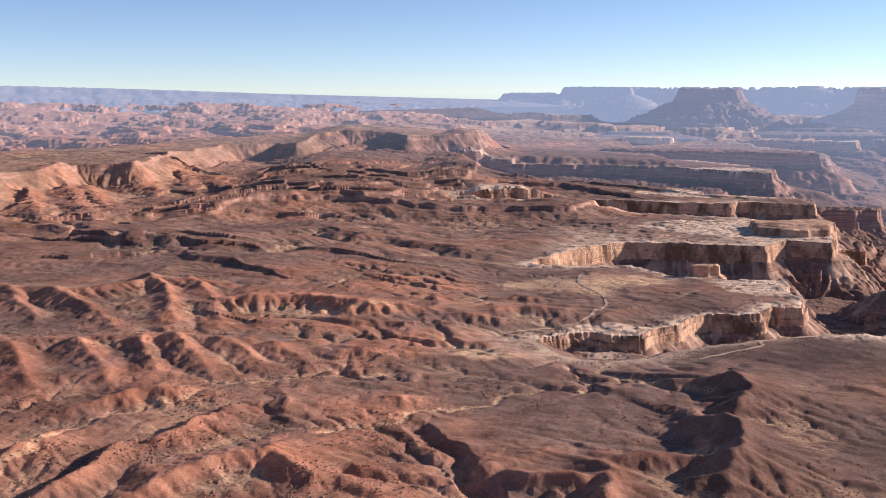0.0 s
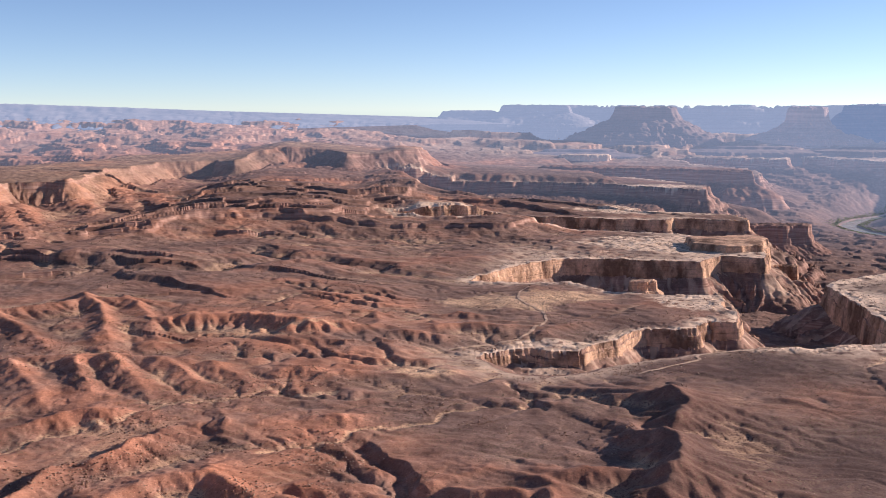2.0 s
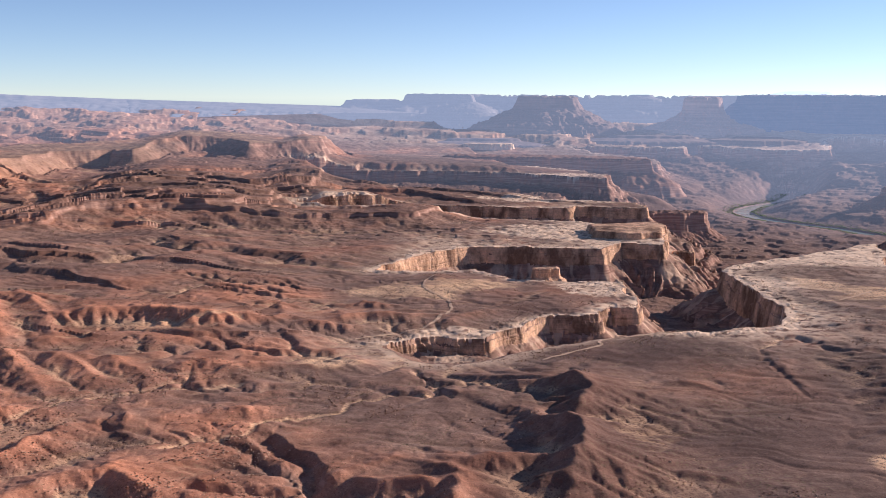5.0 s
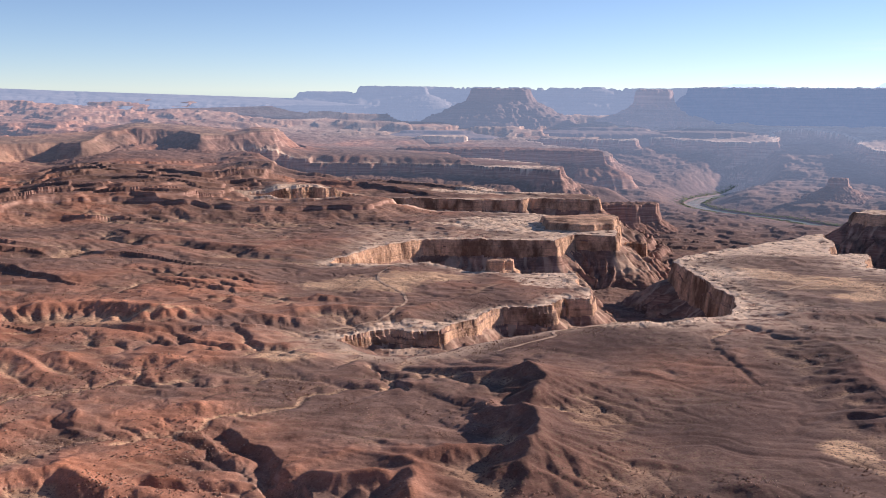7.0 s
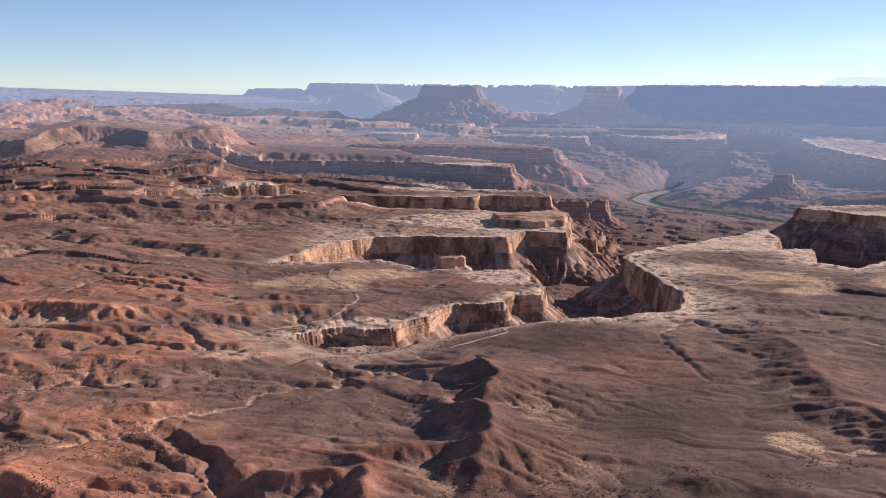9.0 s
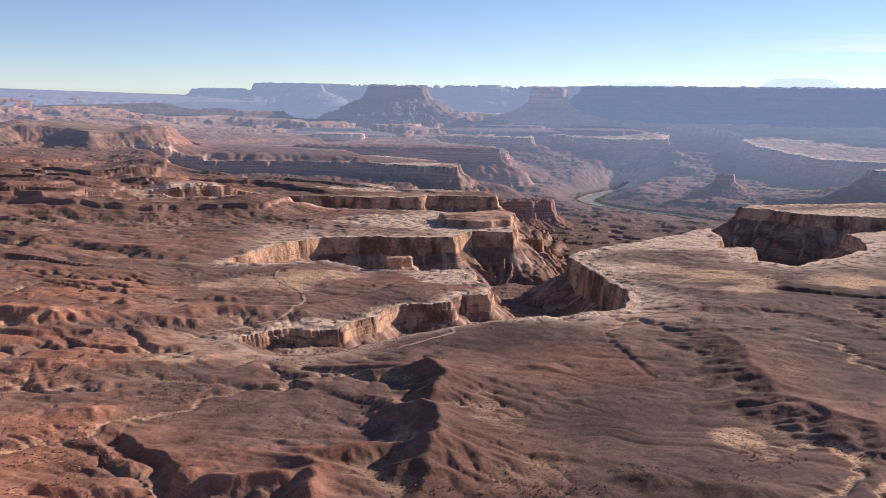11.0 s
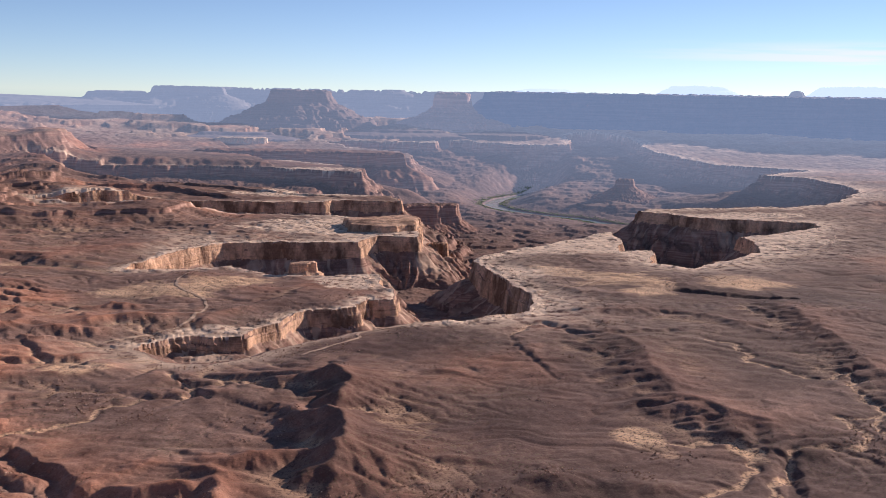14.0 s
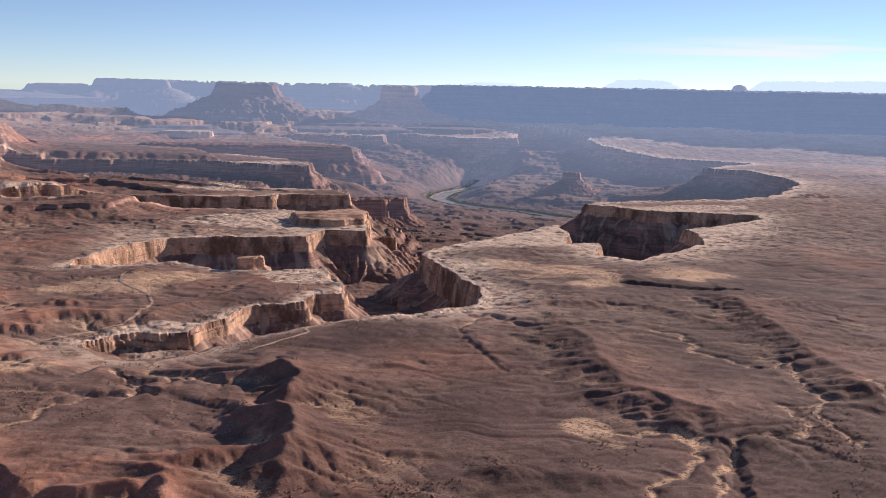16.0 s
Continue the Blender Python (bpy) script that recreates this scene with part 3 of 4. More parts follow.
    pale = np.exp(np.minimum(0, d) / width) * (d < lip) * step(-0.45, 0.05, fbm(x, y, 14, 3, 0.6, 113) + 0.25 * (d > -10))
    pale = np.clip(1.6 * pale, 0, 1)
    for cx, cy, wx, wy in SLICKROCK:
        q = ((x - cx) / wx) ** 2 + ((y - cy) / wy) ** 2
        pale = np.maximum(pale, step(1.3, 0.5, q + 1.1 * fbm(x, y, 30, 3, 0.6, 119)) * step(-0.35, 0.1, fbm(x, y * 1.6, 9, 3, 0.6, 121) + 0.1) * (d < lip))
    # far land lightened with distance: missing sunlight and haze put into its colour
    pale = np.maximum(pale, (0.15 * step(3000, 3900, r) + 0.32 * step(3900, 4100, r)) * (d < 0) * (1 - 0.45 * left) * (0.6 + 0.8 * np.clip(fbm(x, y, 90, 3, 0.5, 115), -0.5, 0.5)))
    pale = pale * np.where(gentle & (d > -60), 0.55, 1)
    debris = 0.42 * step(0.0, 0.35, fbm(along + 6 * perlin(x / 20, y / 20, 133), d * 0.22, 15, 3, 0.6, 131)) * (d > 3) * step(110, 25, d)
    pale = np.maximum(pale, debris * (r < 2250))
    red = np.where(d > 0, 0.08, red)
    # the overlook on which the camera stands
    edge = np.interp(az, [-180, -130, -75, -42, 66, 105, 150, 180], [9e3, 9e3, 160, 2.2, 2.2, 160, 9e3, 9e3])
    z = np.where(r < edge, EYE - 1.65, z)
    straw = np.zeros_like(x)
    for cx, cy, wx, wy in STRAW:
        q = ((x - cx) / wx) ** 2 + ((y - cy) / wy) ** 2
        straw = np.maximum(straw, step(1.4, 0.4, q + 1.2 * fbm(x, y, 40, 3, 0.6, 117)))
    straw = np.maximum(straw, 0.6 * step(-0.2, -2.5, swell) * step(-0.2, 0.2, fbm(x, y, 90, 3, 0.6, 125)))
    straw = np.maximum(straw, 0.85 * step(3.6, 1.6, bed + 1.6 * fbm(x, y, 12, 3, 0.6, 127)))
    straw = np.maximum(straw, 0.45 * step(-2, 8, dp) * (0.6 + fbm(x, y, 60, 3, 0.5, 129)))
    straw = np.maximum(straw, 0.28 * step(-90, -40, dp) * step(-250, -450, x))
    straw = straw * (d < -3)
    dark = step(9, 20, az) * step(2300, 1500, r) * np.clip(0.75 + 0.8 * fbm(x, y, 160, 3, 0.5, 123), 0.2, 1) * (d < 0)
    # tone darkens with distance in from the canyon rim
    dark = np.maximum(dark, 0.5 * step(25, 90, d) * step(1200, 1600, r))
    # far ledges: the shade on their fronts is put into the tone
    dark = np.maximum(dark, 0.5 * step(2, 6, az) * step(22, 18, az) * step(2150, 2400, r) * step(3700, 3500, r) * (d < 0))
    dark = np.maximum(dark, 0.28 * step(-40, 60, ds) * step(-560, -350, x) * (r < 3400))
    # 200: plateau, 201: scarp, 202: terraced slopes
    which = np.where(which >= 300, which, np.where((dp > -70) & (r > 500), 200, np.where((scarp > 5) & (scarp < 22.4) & (ds < 60), 201, np.where(hard > 0.5, 202, which))))
    which = np.where((d > -8) | (r < 400), -1, np.where(bed < 2.6, 400, which))
    crown = np.where(which == 200, step(-2, 2, dp), crown)
    return z, pale, red, straw, dark, d, depth, along, which, crown


# ---- materials ----
def material(name):
    m = bpy.data.materials.new(name)
    m.use_nodes = True
    n, l = m.node_tree.nodes, m.node_tree.links
    b = n["Principled BSDF"]
    b.inputs["Roughness"].default_value = 0.95
    b.inputs["Specular IOR Level"].default_value = 0.15
    return m, n, l, b


def noise_node(n, l, where, scale, detail=6, rough=0.6):
    t = n.new("ShaderNodeTexNoise")
    t.inputs["Scale"].default_value, t.inputs["Detail"].default_value, t.inputs["Roughness"].default_value = scale, detail, rough
    l.new(where, t.inputs["Vector"])
    return t.outputs["Fac"]


def ramp(n, l, fac, stops):
    t = n.new("ShaderNodeValToRGB")
    while len(t.color_ramp.elements) < len(stops):
        t.color_ramp.elements.new(0.5)
    for el, (p, c) in zip(t.color_ramp.elements, stops):
        el.position, el.color = p, (*c, 1)
    l.new(fac, t.inputs["Fac"])
    return t.outputs["Color"]


def mixed(n, l, fac, one, two, how="MIX"):
    t = n.new("ShaderNodeMix")
    t.data_type, t.blend_type = "RGBA", how
    for value, slot in ((fac, t.inputs["Factor"]), (one, t.inputs["A"]), (two, t.inputs["B"])):
        if isinstance(value, (int, float)):
            slot.default_value = value
        elif isinstance(value, tuple):
            slot.default_value = (*value, 1)
        else:
            l.new(value, slot)
    return t.outputs["Result"]


def calc(n, l, how, one, two):
    t = n.new("ShaderNodeMath")
    t.operation = how
    for value, slot in ((one, t.inputs[0]), (two, t.inputs[1])):
        if isinstance(value, (int, float)):
            slot.default_value = value
        else:
            l.new(value, slot)
    return t.outputs[0]


def band(n, l, value, low, high):
    t = n.new("ShaderNodeMapRange")
    t.interpolation_type = "SMOOTHSTEP"
    t.inputs["From Min"].default_value, t.inputs["From Max"].default_value = low, high
    l.new(value, t.inputs["Value"])
    return t.outputs["Result"]


def rock_land(name, distance=False):
    """Desert soil, red shale and pale sandstone, told apart by the masks on the mesh. distance: the backdrop, its haze
    put in as a blue glow.
    """
    m, n, l, b = material(name)
    geo = n.new("ShaderNodeNewGeometry")
    pos = geo.outputs["Position"]
    sep = n.new("ShaderNodeSeparateXYZ")
    l.new(geo.outputs["Normal"], sep.inputs[0])
    place = n.new("ShaderNodeSeparateXYZ")
    l.new(pos, place.inputs[0])

    def mask(key):
        t = n.new("ShaderNodeAttribute")
        t.attribute_name = key
        return t.outputs["Fac"]

    wide, mid, fine = noise_node(n, l, pos, 0.006, 5), noise_node(n, l, pos, 0.05, 6, 0.65), noise_node(n, l, pos, 0.45, 5, 0.7)
    brown = ramp(n, l, mid, [(0.3, (0.115, 0.066, 0.046)), (0.52, (0.160, 0.096, 0.070)), (0.7, (0.220, 0.138, 0.100))])
    redder = ramp(n, l, mid, [(0.3, (0.28, 0.115, 0.062)), (0.55, (0.39, 0.172, 0.098)), (0.75, (0.49, 0.25, 0.15))])
    soil = mixed(n, l, mask("red"), brown, redder)
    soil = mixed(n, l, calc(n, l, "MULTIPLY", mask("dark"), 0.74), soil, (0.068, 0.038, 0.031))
    grain = ramp(n, l, fine, [(0.3, (0.80, 0.79, 0.78)), (0.5, (1, 1, 1)), (0.7, (1.24, 1.22, 1.19))])
    soil = mixed(n, l, 1.0, soil, grain, "MULTIPLY")
    clods = noise_node(n, l, pos, 0.8, 3, 0.6)
    soil = mixed(n, l, 1.0, soil, ramp(n, l, clods, [(0.34, (0.62, 0.61, 0.60)), (0.38, (1, 1, 1)), (0.62, (1, 1, 1)), (0.66, (1.45, 1.42, 1.36))]), "MULTIPLY")
    scrub = calc(n, l, "MULTIPLY", band(n, l, fine, 0.52, 0.66), band(n, l, wide, 0.42, 0.62))
    soil = mixed(n, l, calc(n, l, "MULTIPLY", scrub, 0.55), soil, (0.13, 0.115, 0.062))
    dry = calc(n, l, "MULTIPLY", mask("straw"), band(n, l, fine, 0.38, 0.52))
    soil = mixed(n, l, calc(n, l, "MULTIPLY", dry, 0.8), soil, (0.56, 0.36, 0.205))
    soil = mixed(n, l, 1.0, soil, ramp(n, l, noise_node(n, l, pos, 0.014, 4, 0.55), [(0.36, (0.76, 0.73, 0.73)), (0.5, (1, 1, 1)), (0.64, (1.16, 1.12, 1.08))]), "MULTIPLY")
    # bedding on steep faces
    levels = n.new("ShaderNodeCombineXYZ")
    l.new(calc(n, l, "MULTIPLY", place.outputs["X"], 0.012), levels.inputs["X"])
    l.new(calc(n, l, "MULTIPLY", place.outputs["Y"], 0.012), levels.inputs["Y"])
    l.new(calc(n, l, "MULTIPLY", place.outputs["Z"], 0.35), levels.inputs["Z"])
    beds = ramp(n, l, noise_node(n, l, levels.outputs[0], 1.0, 4, 0.7), [(0.3, (0.16, 0.082, 0.058)), (0.5, (0.26, 0.145, 0.102)), (0.62, (0.37, 0.23, 0.165)), (0.75, (0.24, 0.14, 0.105))])
    steepness = band(n, l, sep.outputs["Z"], 0.86, 0.55)
    soil = mixed(n, l, calc(n, l, "MULTIPLY", steepness, 0.8), soil, beds)
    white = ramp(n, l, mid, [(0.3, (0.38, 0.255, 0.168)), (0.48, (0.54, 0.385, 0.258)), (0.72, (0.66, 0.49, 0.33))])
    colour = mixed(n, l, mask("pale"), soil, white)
    colour = mixed(n, l, 1.0, colour, (1.48, 1.50, 1.57), "MULTIPLY")
    l.new(colour, b.inputs["Base Color"])
    bump = n.new("ShaderNodeBump")
    bump.inputs["Strength"].default_value, bump.inputs["Distance"].default_value = 0.32, 0.7
    l.new(calc(n, l, "ADD", fine, calc(n, l, "MULTIPLY", mid, 2.5)), bump.inputs["Height"])
    l.new(bump.outputs[0], b.inputs["Normal"])
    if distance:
        # haze as emission of the surface, stronger far off and towards the sun
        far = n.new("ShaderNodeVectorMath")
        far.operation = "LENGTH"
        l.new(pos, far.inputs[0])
        b.inputs["Emission Color"].default_value = (*HAZE_GLOW, 1)
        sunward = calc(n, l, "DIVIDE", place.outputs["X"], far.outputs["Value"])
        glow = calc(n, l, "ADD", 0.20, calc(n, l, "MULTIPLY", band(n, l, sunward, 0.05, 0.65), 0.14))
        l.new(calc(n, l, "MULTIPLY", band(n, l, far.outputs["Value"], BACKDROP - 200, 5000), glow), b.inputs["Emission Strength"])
    return m


# colour of the haze that far surfaces emit
HAZE_GLOW = (0.36, 0.44, 0.60)
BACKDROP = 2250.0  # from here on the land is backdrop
LAND = rock_land("desert_rock")


def cliff_rock(name):
    """Pale massive sandstone with dark streaks down its face and level joints."""
    m, n, l, b = material(name)
    pos = n.new("ShaderNodeNewGeometry").outputs["Position"]

    def stretched(x, z):
        t = n.new("ShaderNodeMapping")
        t.inputs["Scale"].default_value = (x, x, z)
        l.new(pos, t.inputs["Vector"])
        return t.outputs[0]

    streaks = noise_node(n, l, stretched(0.09, 0.02), 1.0, 6, 0.7)
    joints = noise_node(n, l, stretched(0.015, 0.55), 1.0, 4, 0.7)
    spots = noise_node(n, l, pos, 0.25, 6, 0.65)
    body = ramp(n, l, streaks, [(0.22, (0.34, 0.22, 0.155)), (0.40, (0.50, 0.35, 0.255)), (0.58, (0.60, 0.44, 0.325)), (0.75, (0.56, 0.40, 0.29))])
    level = ramp(n, l, joints, [(0.32, (0.55, 0.5, 0.47)), (0.42, (1, 1, 1)), (0.7, (1.1, 1.06, 1.0))])
    varnish = noise_node(n, l, stretched(0.03, 0.015), 1.0, 4, 0.6)
    colour = mixed(n, l, 1.0, body, level, "MULTIPLY")
    colour = mixed(n, l, 1.0, colour, ramp(n, l, varnish, [(0.40, (0.40, 0.36, 0.35)), (0.56, (1.2, 1.16, 1.12))]), "MULTIPLY")
    colour = mixed(n, l, 1.0, colour, ramp(n, l, spots, [(0.3, (0.75, 0.73, 0.7)), (0.6, (1.12, 1.1, 1.08))]), "MULTIPLY")
    colour = mixed(n, l, 1.0, colour, (1.0, 0.91, 0.85), "MULTIPLY")
    l.new(colour, b.inputs["Base Color"])
    bump = n.new("ShaderNodeBump")
    bump.inputs["Strength"].default_value, bump.inputs["Distance"].default_value = 0.9, 1.0
    l.new(calc(n, l, "ADD", joints, calc(n, l, "ADD", streaks, spots)), bump.inputs["Height"])
    l.new(bump.outputs[0], b.inputs["Normal"])
    return m


CLIFF = cliff_rock("rim_sandstone")
LAND_FAR = rock_land("desert_rock_haze_glow", True)


# ---- the ground ----
def grid_mesh(name, x, y, z, faces, mats, masks):
    """A mesh of quads on a grid of rows; faces: which of its quads."""
    rows, cols = x.shape
    i, j = np.nonzero(faces)
    quads = np.stack([i * cols + j, i * cols + j + 1, (i + 1) * cols + j + 1, (i + 1) * cols + j], 1)
    used, index = np.unique(quads, return_inverse=True)
    me = bpy.data.meshes.new(name)
    me.vertices.add(len(used))
    me.vertices.foreach_set("co", np.stack([x.ravel()[used], y.ravel()[used], z.ravel()[used]], 1).astype(np.float32).ravel())
    me.loops.add(quads.size)
    me.polygons.add(len(quads))
    me.loops.foreach_set("vertex_index", index.astype(np.int32).ravel())
    me.polygons.foreach_set("loop_start", np.arange(0, quads.size, 4, dtype=np.int32))
    for key, values in masks.items():
        me.attributes.new(key, "FLOAT", "POINT").data.foreach_set("value", values.ravel()[used].astype(np.float32))
    me.materials.append(mats)
    me.update(calc_edges=True)
    return me


az = np.radians(np.concatenate([np.linspace(-180, -28, 56), np.arange(-26.2, 51.8, 0.057), np.linspace(53.5, 180, 46)]))
rows, r = [0.0, 1.2, 2.0, 2.4, 6, 30, 80, 150, 220, 290, 350, 400, 440, 470], 490.0
while r < 4980:
    rows.append(r)
    r += min(max((r * r + EYE * EYE) / EYE * 0.00078, 1.3), 2.7 if r < 1850 else 4.0 if r < 2500 else 7.5 if r < 4120 else 19.0)
rad = np.array(rows)
gx, gy = rad[:, None] * np.sin(az)[None, :], rad[:, None] * np.cos(az)[None, :]
shape = gx.shape
gz, pale, red, straw, dark, rimd, below, along, which, crown = [v.reshape(shape) for v in land(gx.ravel(), gy.ravel())]
near = np.repeat((rad[1:] < BACKDROP)[:, None], shape[1] - 1, 1)
inner = np.maximum.reduce([rimd[:-1, :-1], rimd[1:, 1:], rimd[:-1, 1:], rimd[1:, :-1]]) > 0.3
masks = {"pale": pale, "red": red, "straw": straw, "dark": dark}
spot = which[:-1, :-1]
corners = np.stack([gz[:-1, :-1], gz[1:, 1:], gz[:-1, 1:], gz[1:, :-1]])
apart = near & ~inner & (spot >= 0)
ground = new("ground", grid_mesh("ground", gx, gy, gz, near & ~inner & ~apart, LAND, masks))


def islands(share):
    """The joined stretches of a set of quads, without the smallest."""
    i, j = np.nonzero(share)
    if not len(i):
        return []
    box = np.s_[i.min():i.max() + 1, j.min():j.max() + 1]
    left, out = share[box].copy(), []
    while left.any() and len(out) < 9:
        seen = np.zeros(left.shape, bool)
        p = np.argmax(left)
        seen.flat[p] = True
        while True:
            grown = seen.copy()
            grown[1:] |= seen[:-1]
            grown[:-1] |= seen[1:]
            grown[:, 1:] |= grown[:, :-1]
            grown[:, :-1] |= grown[:, 1:]
            grown &= left
            if (grown == seen).all():
                break
            seen = grown
        left &= ~seen
        if seen.sum() > 150:
            whole = np.zeros(share.shape, bool)
            whole[box] = seen
            out.append(whole)
    return out


KINDS = {200: ("plateau", "high grassy plateau edge with fluted red slopes", "plateau"), 201: ("pillared_scarp", "dark scarp of red rock broken into stubby pillars", "scarp"), 202: ("terraced_slope", "red slope stepped by ledges of hard rock", "slope")}
for one in islands(apart & (spot == 400)):
    tagged(new("dry_wash", grid_mesh("dry_wash", gx, gy, gz, one, LAND, masks)), "sandy dry wash winding between the hills", "dry wash", kind="structure")
    apart &= ~one
for k in np.unique(spot[apart & (spot < 400)]):
    sel = apart & (spot == k)
    if sel.sum() < 60:
        continue
    name, label, kind = KINDS.get(int(k), ("shale_hill", "eroded red shale hill with gullied flanks", "hill") if k < 100 else ("shale_ridge", "long red shale ridge with a shaded flank", "ridge") if k < 200 else ("rock_ledge", "long low ledge of hard red rock with a dark front", "ledge"))
    thing = tagged(new(name), label, kind, "hills on the bench" if k < 200 else "rock ledges on the slopes" if k >= 300 else "")
    upper = sel & (crown[:-1, :-1] > 0.62)
    if k in (201, 202):
        sweep = np.floor(np.degrees(az)[None, :-1] / 3.5) + np.zeros(sel.shape)
        shares = [("ledge", sel & (sweep == s)) for s in np.unique(sweep[sel])]
    else:
        shares = [("crest" if k < 200 else "top", upper), ("flank", sel & ~upper)]
    for piece, share in shares:
        for one in islands(share):
            new(piece, grid_mesh(piece, gx, gy, gz, one, LAND, masks)).parent = thing
            apart &= ~one
    if not thing.children:
        bpy.data.objects.remove(thing)
if apart.any():
    tagged(new("ground", grid_mesh("ground", gx, gy, gz, apart, LAND, masks)), "red desert soil", "ground", kind="structure")
tagged(ground, "red and brown desert bench with low hills and gullies", "ground", kind="structure")
sheer = (corners.max(0) - corners.min(0) > 3.5) & (rimd[:-1, :-1] < 12) & (along[:-1, :-1] < HEAD_SIDE)
# the canyon's walls, stretch by stretch of the rim, each with its cliff and its talus
STRETCHES = [0, 330, 700, 1150, 1500, 1900, 2400, 3000, 4200, 9000, 10800, 11700, 12700, 13300, 14100, 99999]
for k, (s0, s1) in enumerate(zip(STRETCHES, STRETCHES[1:])):
    here = near & inner & (along[:-1, :-1] >= s0) & (along[:-1, :-1] < s1)
    if not here.any():
        continue
    wall = tagged(new("canyon_wall"), "layered red canyon wall with pale sandstone rim above talus", "canyon wall", "walls of the inner canyon")
    cliffs = here & sheer
    for label, sel in (("cliff_face", cliffs), ("talus_slope", here & ~cliffs)):
        if sel.any():
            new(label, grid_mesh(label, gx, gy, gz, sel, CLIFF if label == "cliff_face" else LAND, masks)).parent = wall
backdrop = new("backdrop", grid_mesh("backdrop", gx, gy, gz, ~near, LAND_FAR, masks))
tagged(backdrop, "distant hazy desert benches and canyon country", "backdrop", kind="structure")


# ---- distance: mesas, buttes and mountains behind the canyon ----
def far_rock(name, tone, air, glow):
    """Rock of the distance; its surface glows evenly in the colour of bright, hazy air."""
    m, n, l, b = material(name)
    geo = n.new("ShaderNodeNewGeometry")
    pos = geo.outputs["Position"]
    sep = n.new("ShaderNodeSeparateXYZ")
    l.new(geo.outputs["Normal"], sep.inputs[0])
    place = n.new("ShaderNodeSeparateXYZ")
    l.new(pos, place.inputs[0])
    levels = n.new("ShaderNodeCombineXYZ")
    l.new(calc(n, l, "MULTIPLY", place.outputs["X"], 0.004), levels.inputs["X"])
    l.new(calc(n, l, "MULTIPLY", place.outputs["Y"], 0.004), levels.inputs["Y"])
    l.new(calc(n, l, "MULTIPLY", place.outputs["Z"], 0.11), levels.inputs["Z"])
    beds = noise_node(n, l, levels.outputs[0], 1.0, 5, 0.65)
    stain = noise_node(n, l, pos, 0.02, 6, 0.65)
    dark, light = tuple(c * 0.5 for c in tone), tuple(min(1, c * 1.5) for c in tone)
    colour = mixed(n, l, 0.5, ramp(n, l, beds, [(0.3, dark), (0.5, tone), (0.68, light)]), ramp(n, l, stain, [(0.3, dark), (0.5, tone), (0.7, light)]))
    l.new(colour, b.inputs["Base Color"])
    # the light of the air between is emitted by the rock itself
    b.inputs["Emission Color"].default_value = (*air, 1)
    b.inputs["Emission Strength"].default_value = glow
    return m


ROCK_FAR = far_rock("haze_glow_rock", (0.17, 0.11, 0.09), HAZE_GLOW, 0.25)
# darker tone and bluer glow carry the wall's shade
ROCK_WALL = far_rock("shade_toned_mesa_rock", (0.14, 0.09, 0.075), (0.30, 0.42, 0.64), 0.31)
ROCK_FARTHER = far_rock("stronger_haze_glow_rock", (0.13, 0.11, 0.10), HAZE_GLOW, 0.40)
ROCK_FARTHEST = far_rock("haze_glow_mountain", (0.16, 0.16, 0.17), (0.58, 0.71, 0.90), 0.72)
# lighter tone carries the sunlight on the butte's columns
ROCK_SUNNY = far_rock("sun_toned_butte_rock", (0.32, 0.20, 0.16), HAZE_GLOW, 0.29)


def block_of_rock(name, outline, foot, tiers, mat, cell, seed, flutes=1.0, slant=None, bare=0.0):
    """A mesa or butte as a grid over its outline. tiers: distance inwards, height over its foot. bare: share of the
    pale tone.
    """
    xs, ys = [p[0] for p in outline], [p[1] for p in outline]
    reach = -tiers[0][0] * 1.8 + 4 * cell
    x, y = np.meshgrid(np.arange(min(xs) - reach, max(xs) + reach, cell), np.arange(min(ys) - reach, max(ys) + reach, cell), indexing="ij")
    size = max(max(xs) - min(xs), max(ys) - min(ys))
    w = min(60.0, size * 0.16)
    wx = x + w * 0.45 * fbm(x, y, w * 2, 4, 0.55, seed)
    wy = y + w * 0.45 * fbm(x, y, w * 2, 4, 0.55, seed + 50)
    tiers = [(tiers[0][0] * 1.3, tiers[0][1] - 45)] + tiers
    d, along = outline_distance(outline, wx, wy)
    grooves = ridged(along, d * 0.2, w * 0.6, 3, 0.6, seed + 3)
    lean = tiers[0][0]
    d2 = d * (1 - 0.35 * flutes * (grooves - 0.5) * step(lean * 0.02, lean * 0.3, d))
    z = np.interp(d2, [t[0] for t in tiers], [t[1] for t in tiers])
    z = z + 0.012 * tiers[-1][1] * fbm(x, y, w * 0.5, 3, 0.5, seed + 9) * 4
    if slant:
        z = z * np.interp(np.degrees(np.arctan2(x, y)), *slant)
    faces = d2 > lean
    keep = faces[:-1, :-1] | faces[1:, :-1] | faces[1:, 1:] | faces[:-1, 1:]
    flat = np.zeros_like(x)
    upper = keep & ((d2[:-1, :-1] + d2[1:, 1:]) / 2 > [t[0] for t in tiers][len(tiers) - 3])
    ob = new(name)
    ob.location = (0, 0, 0)
    # dark: shaded fronts of the far blocks, as a darker tone all over
    masks = {"pale": flat + bare, "red": flat + 0.3, "straw": flat, "dark": flat + 0.4}
    for label, sel in (("caprock", upper), ("talus_slope", keep & ~upper)):
        if sel.any():
            p = new(label, grid_mesh(label, x, y, z + foot, sel, mat, masks))
            p.parent = ob
    return ob


def polar(az, r):
    return (r * math.sin(radians(az)), r * math.cos(radians(az)))


def ring(*spots):
    return [polar(a, r) for a, r in spots]


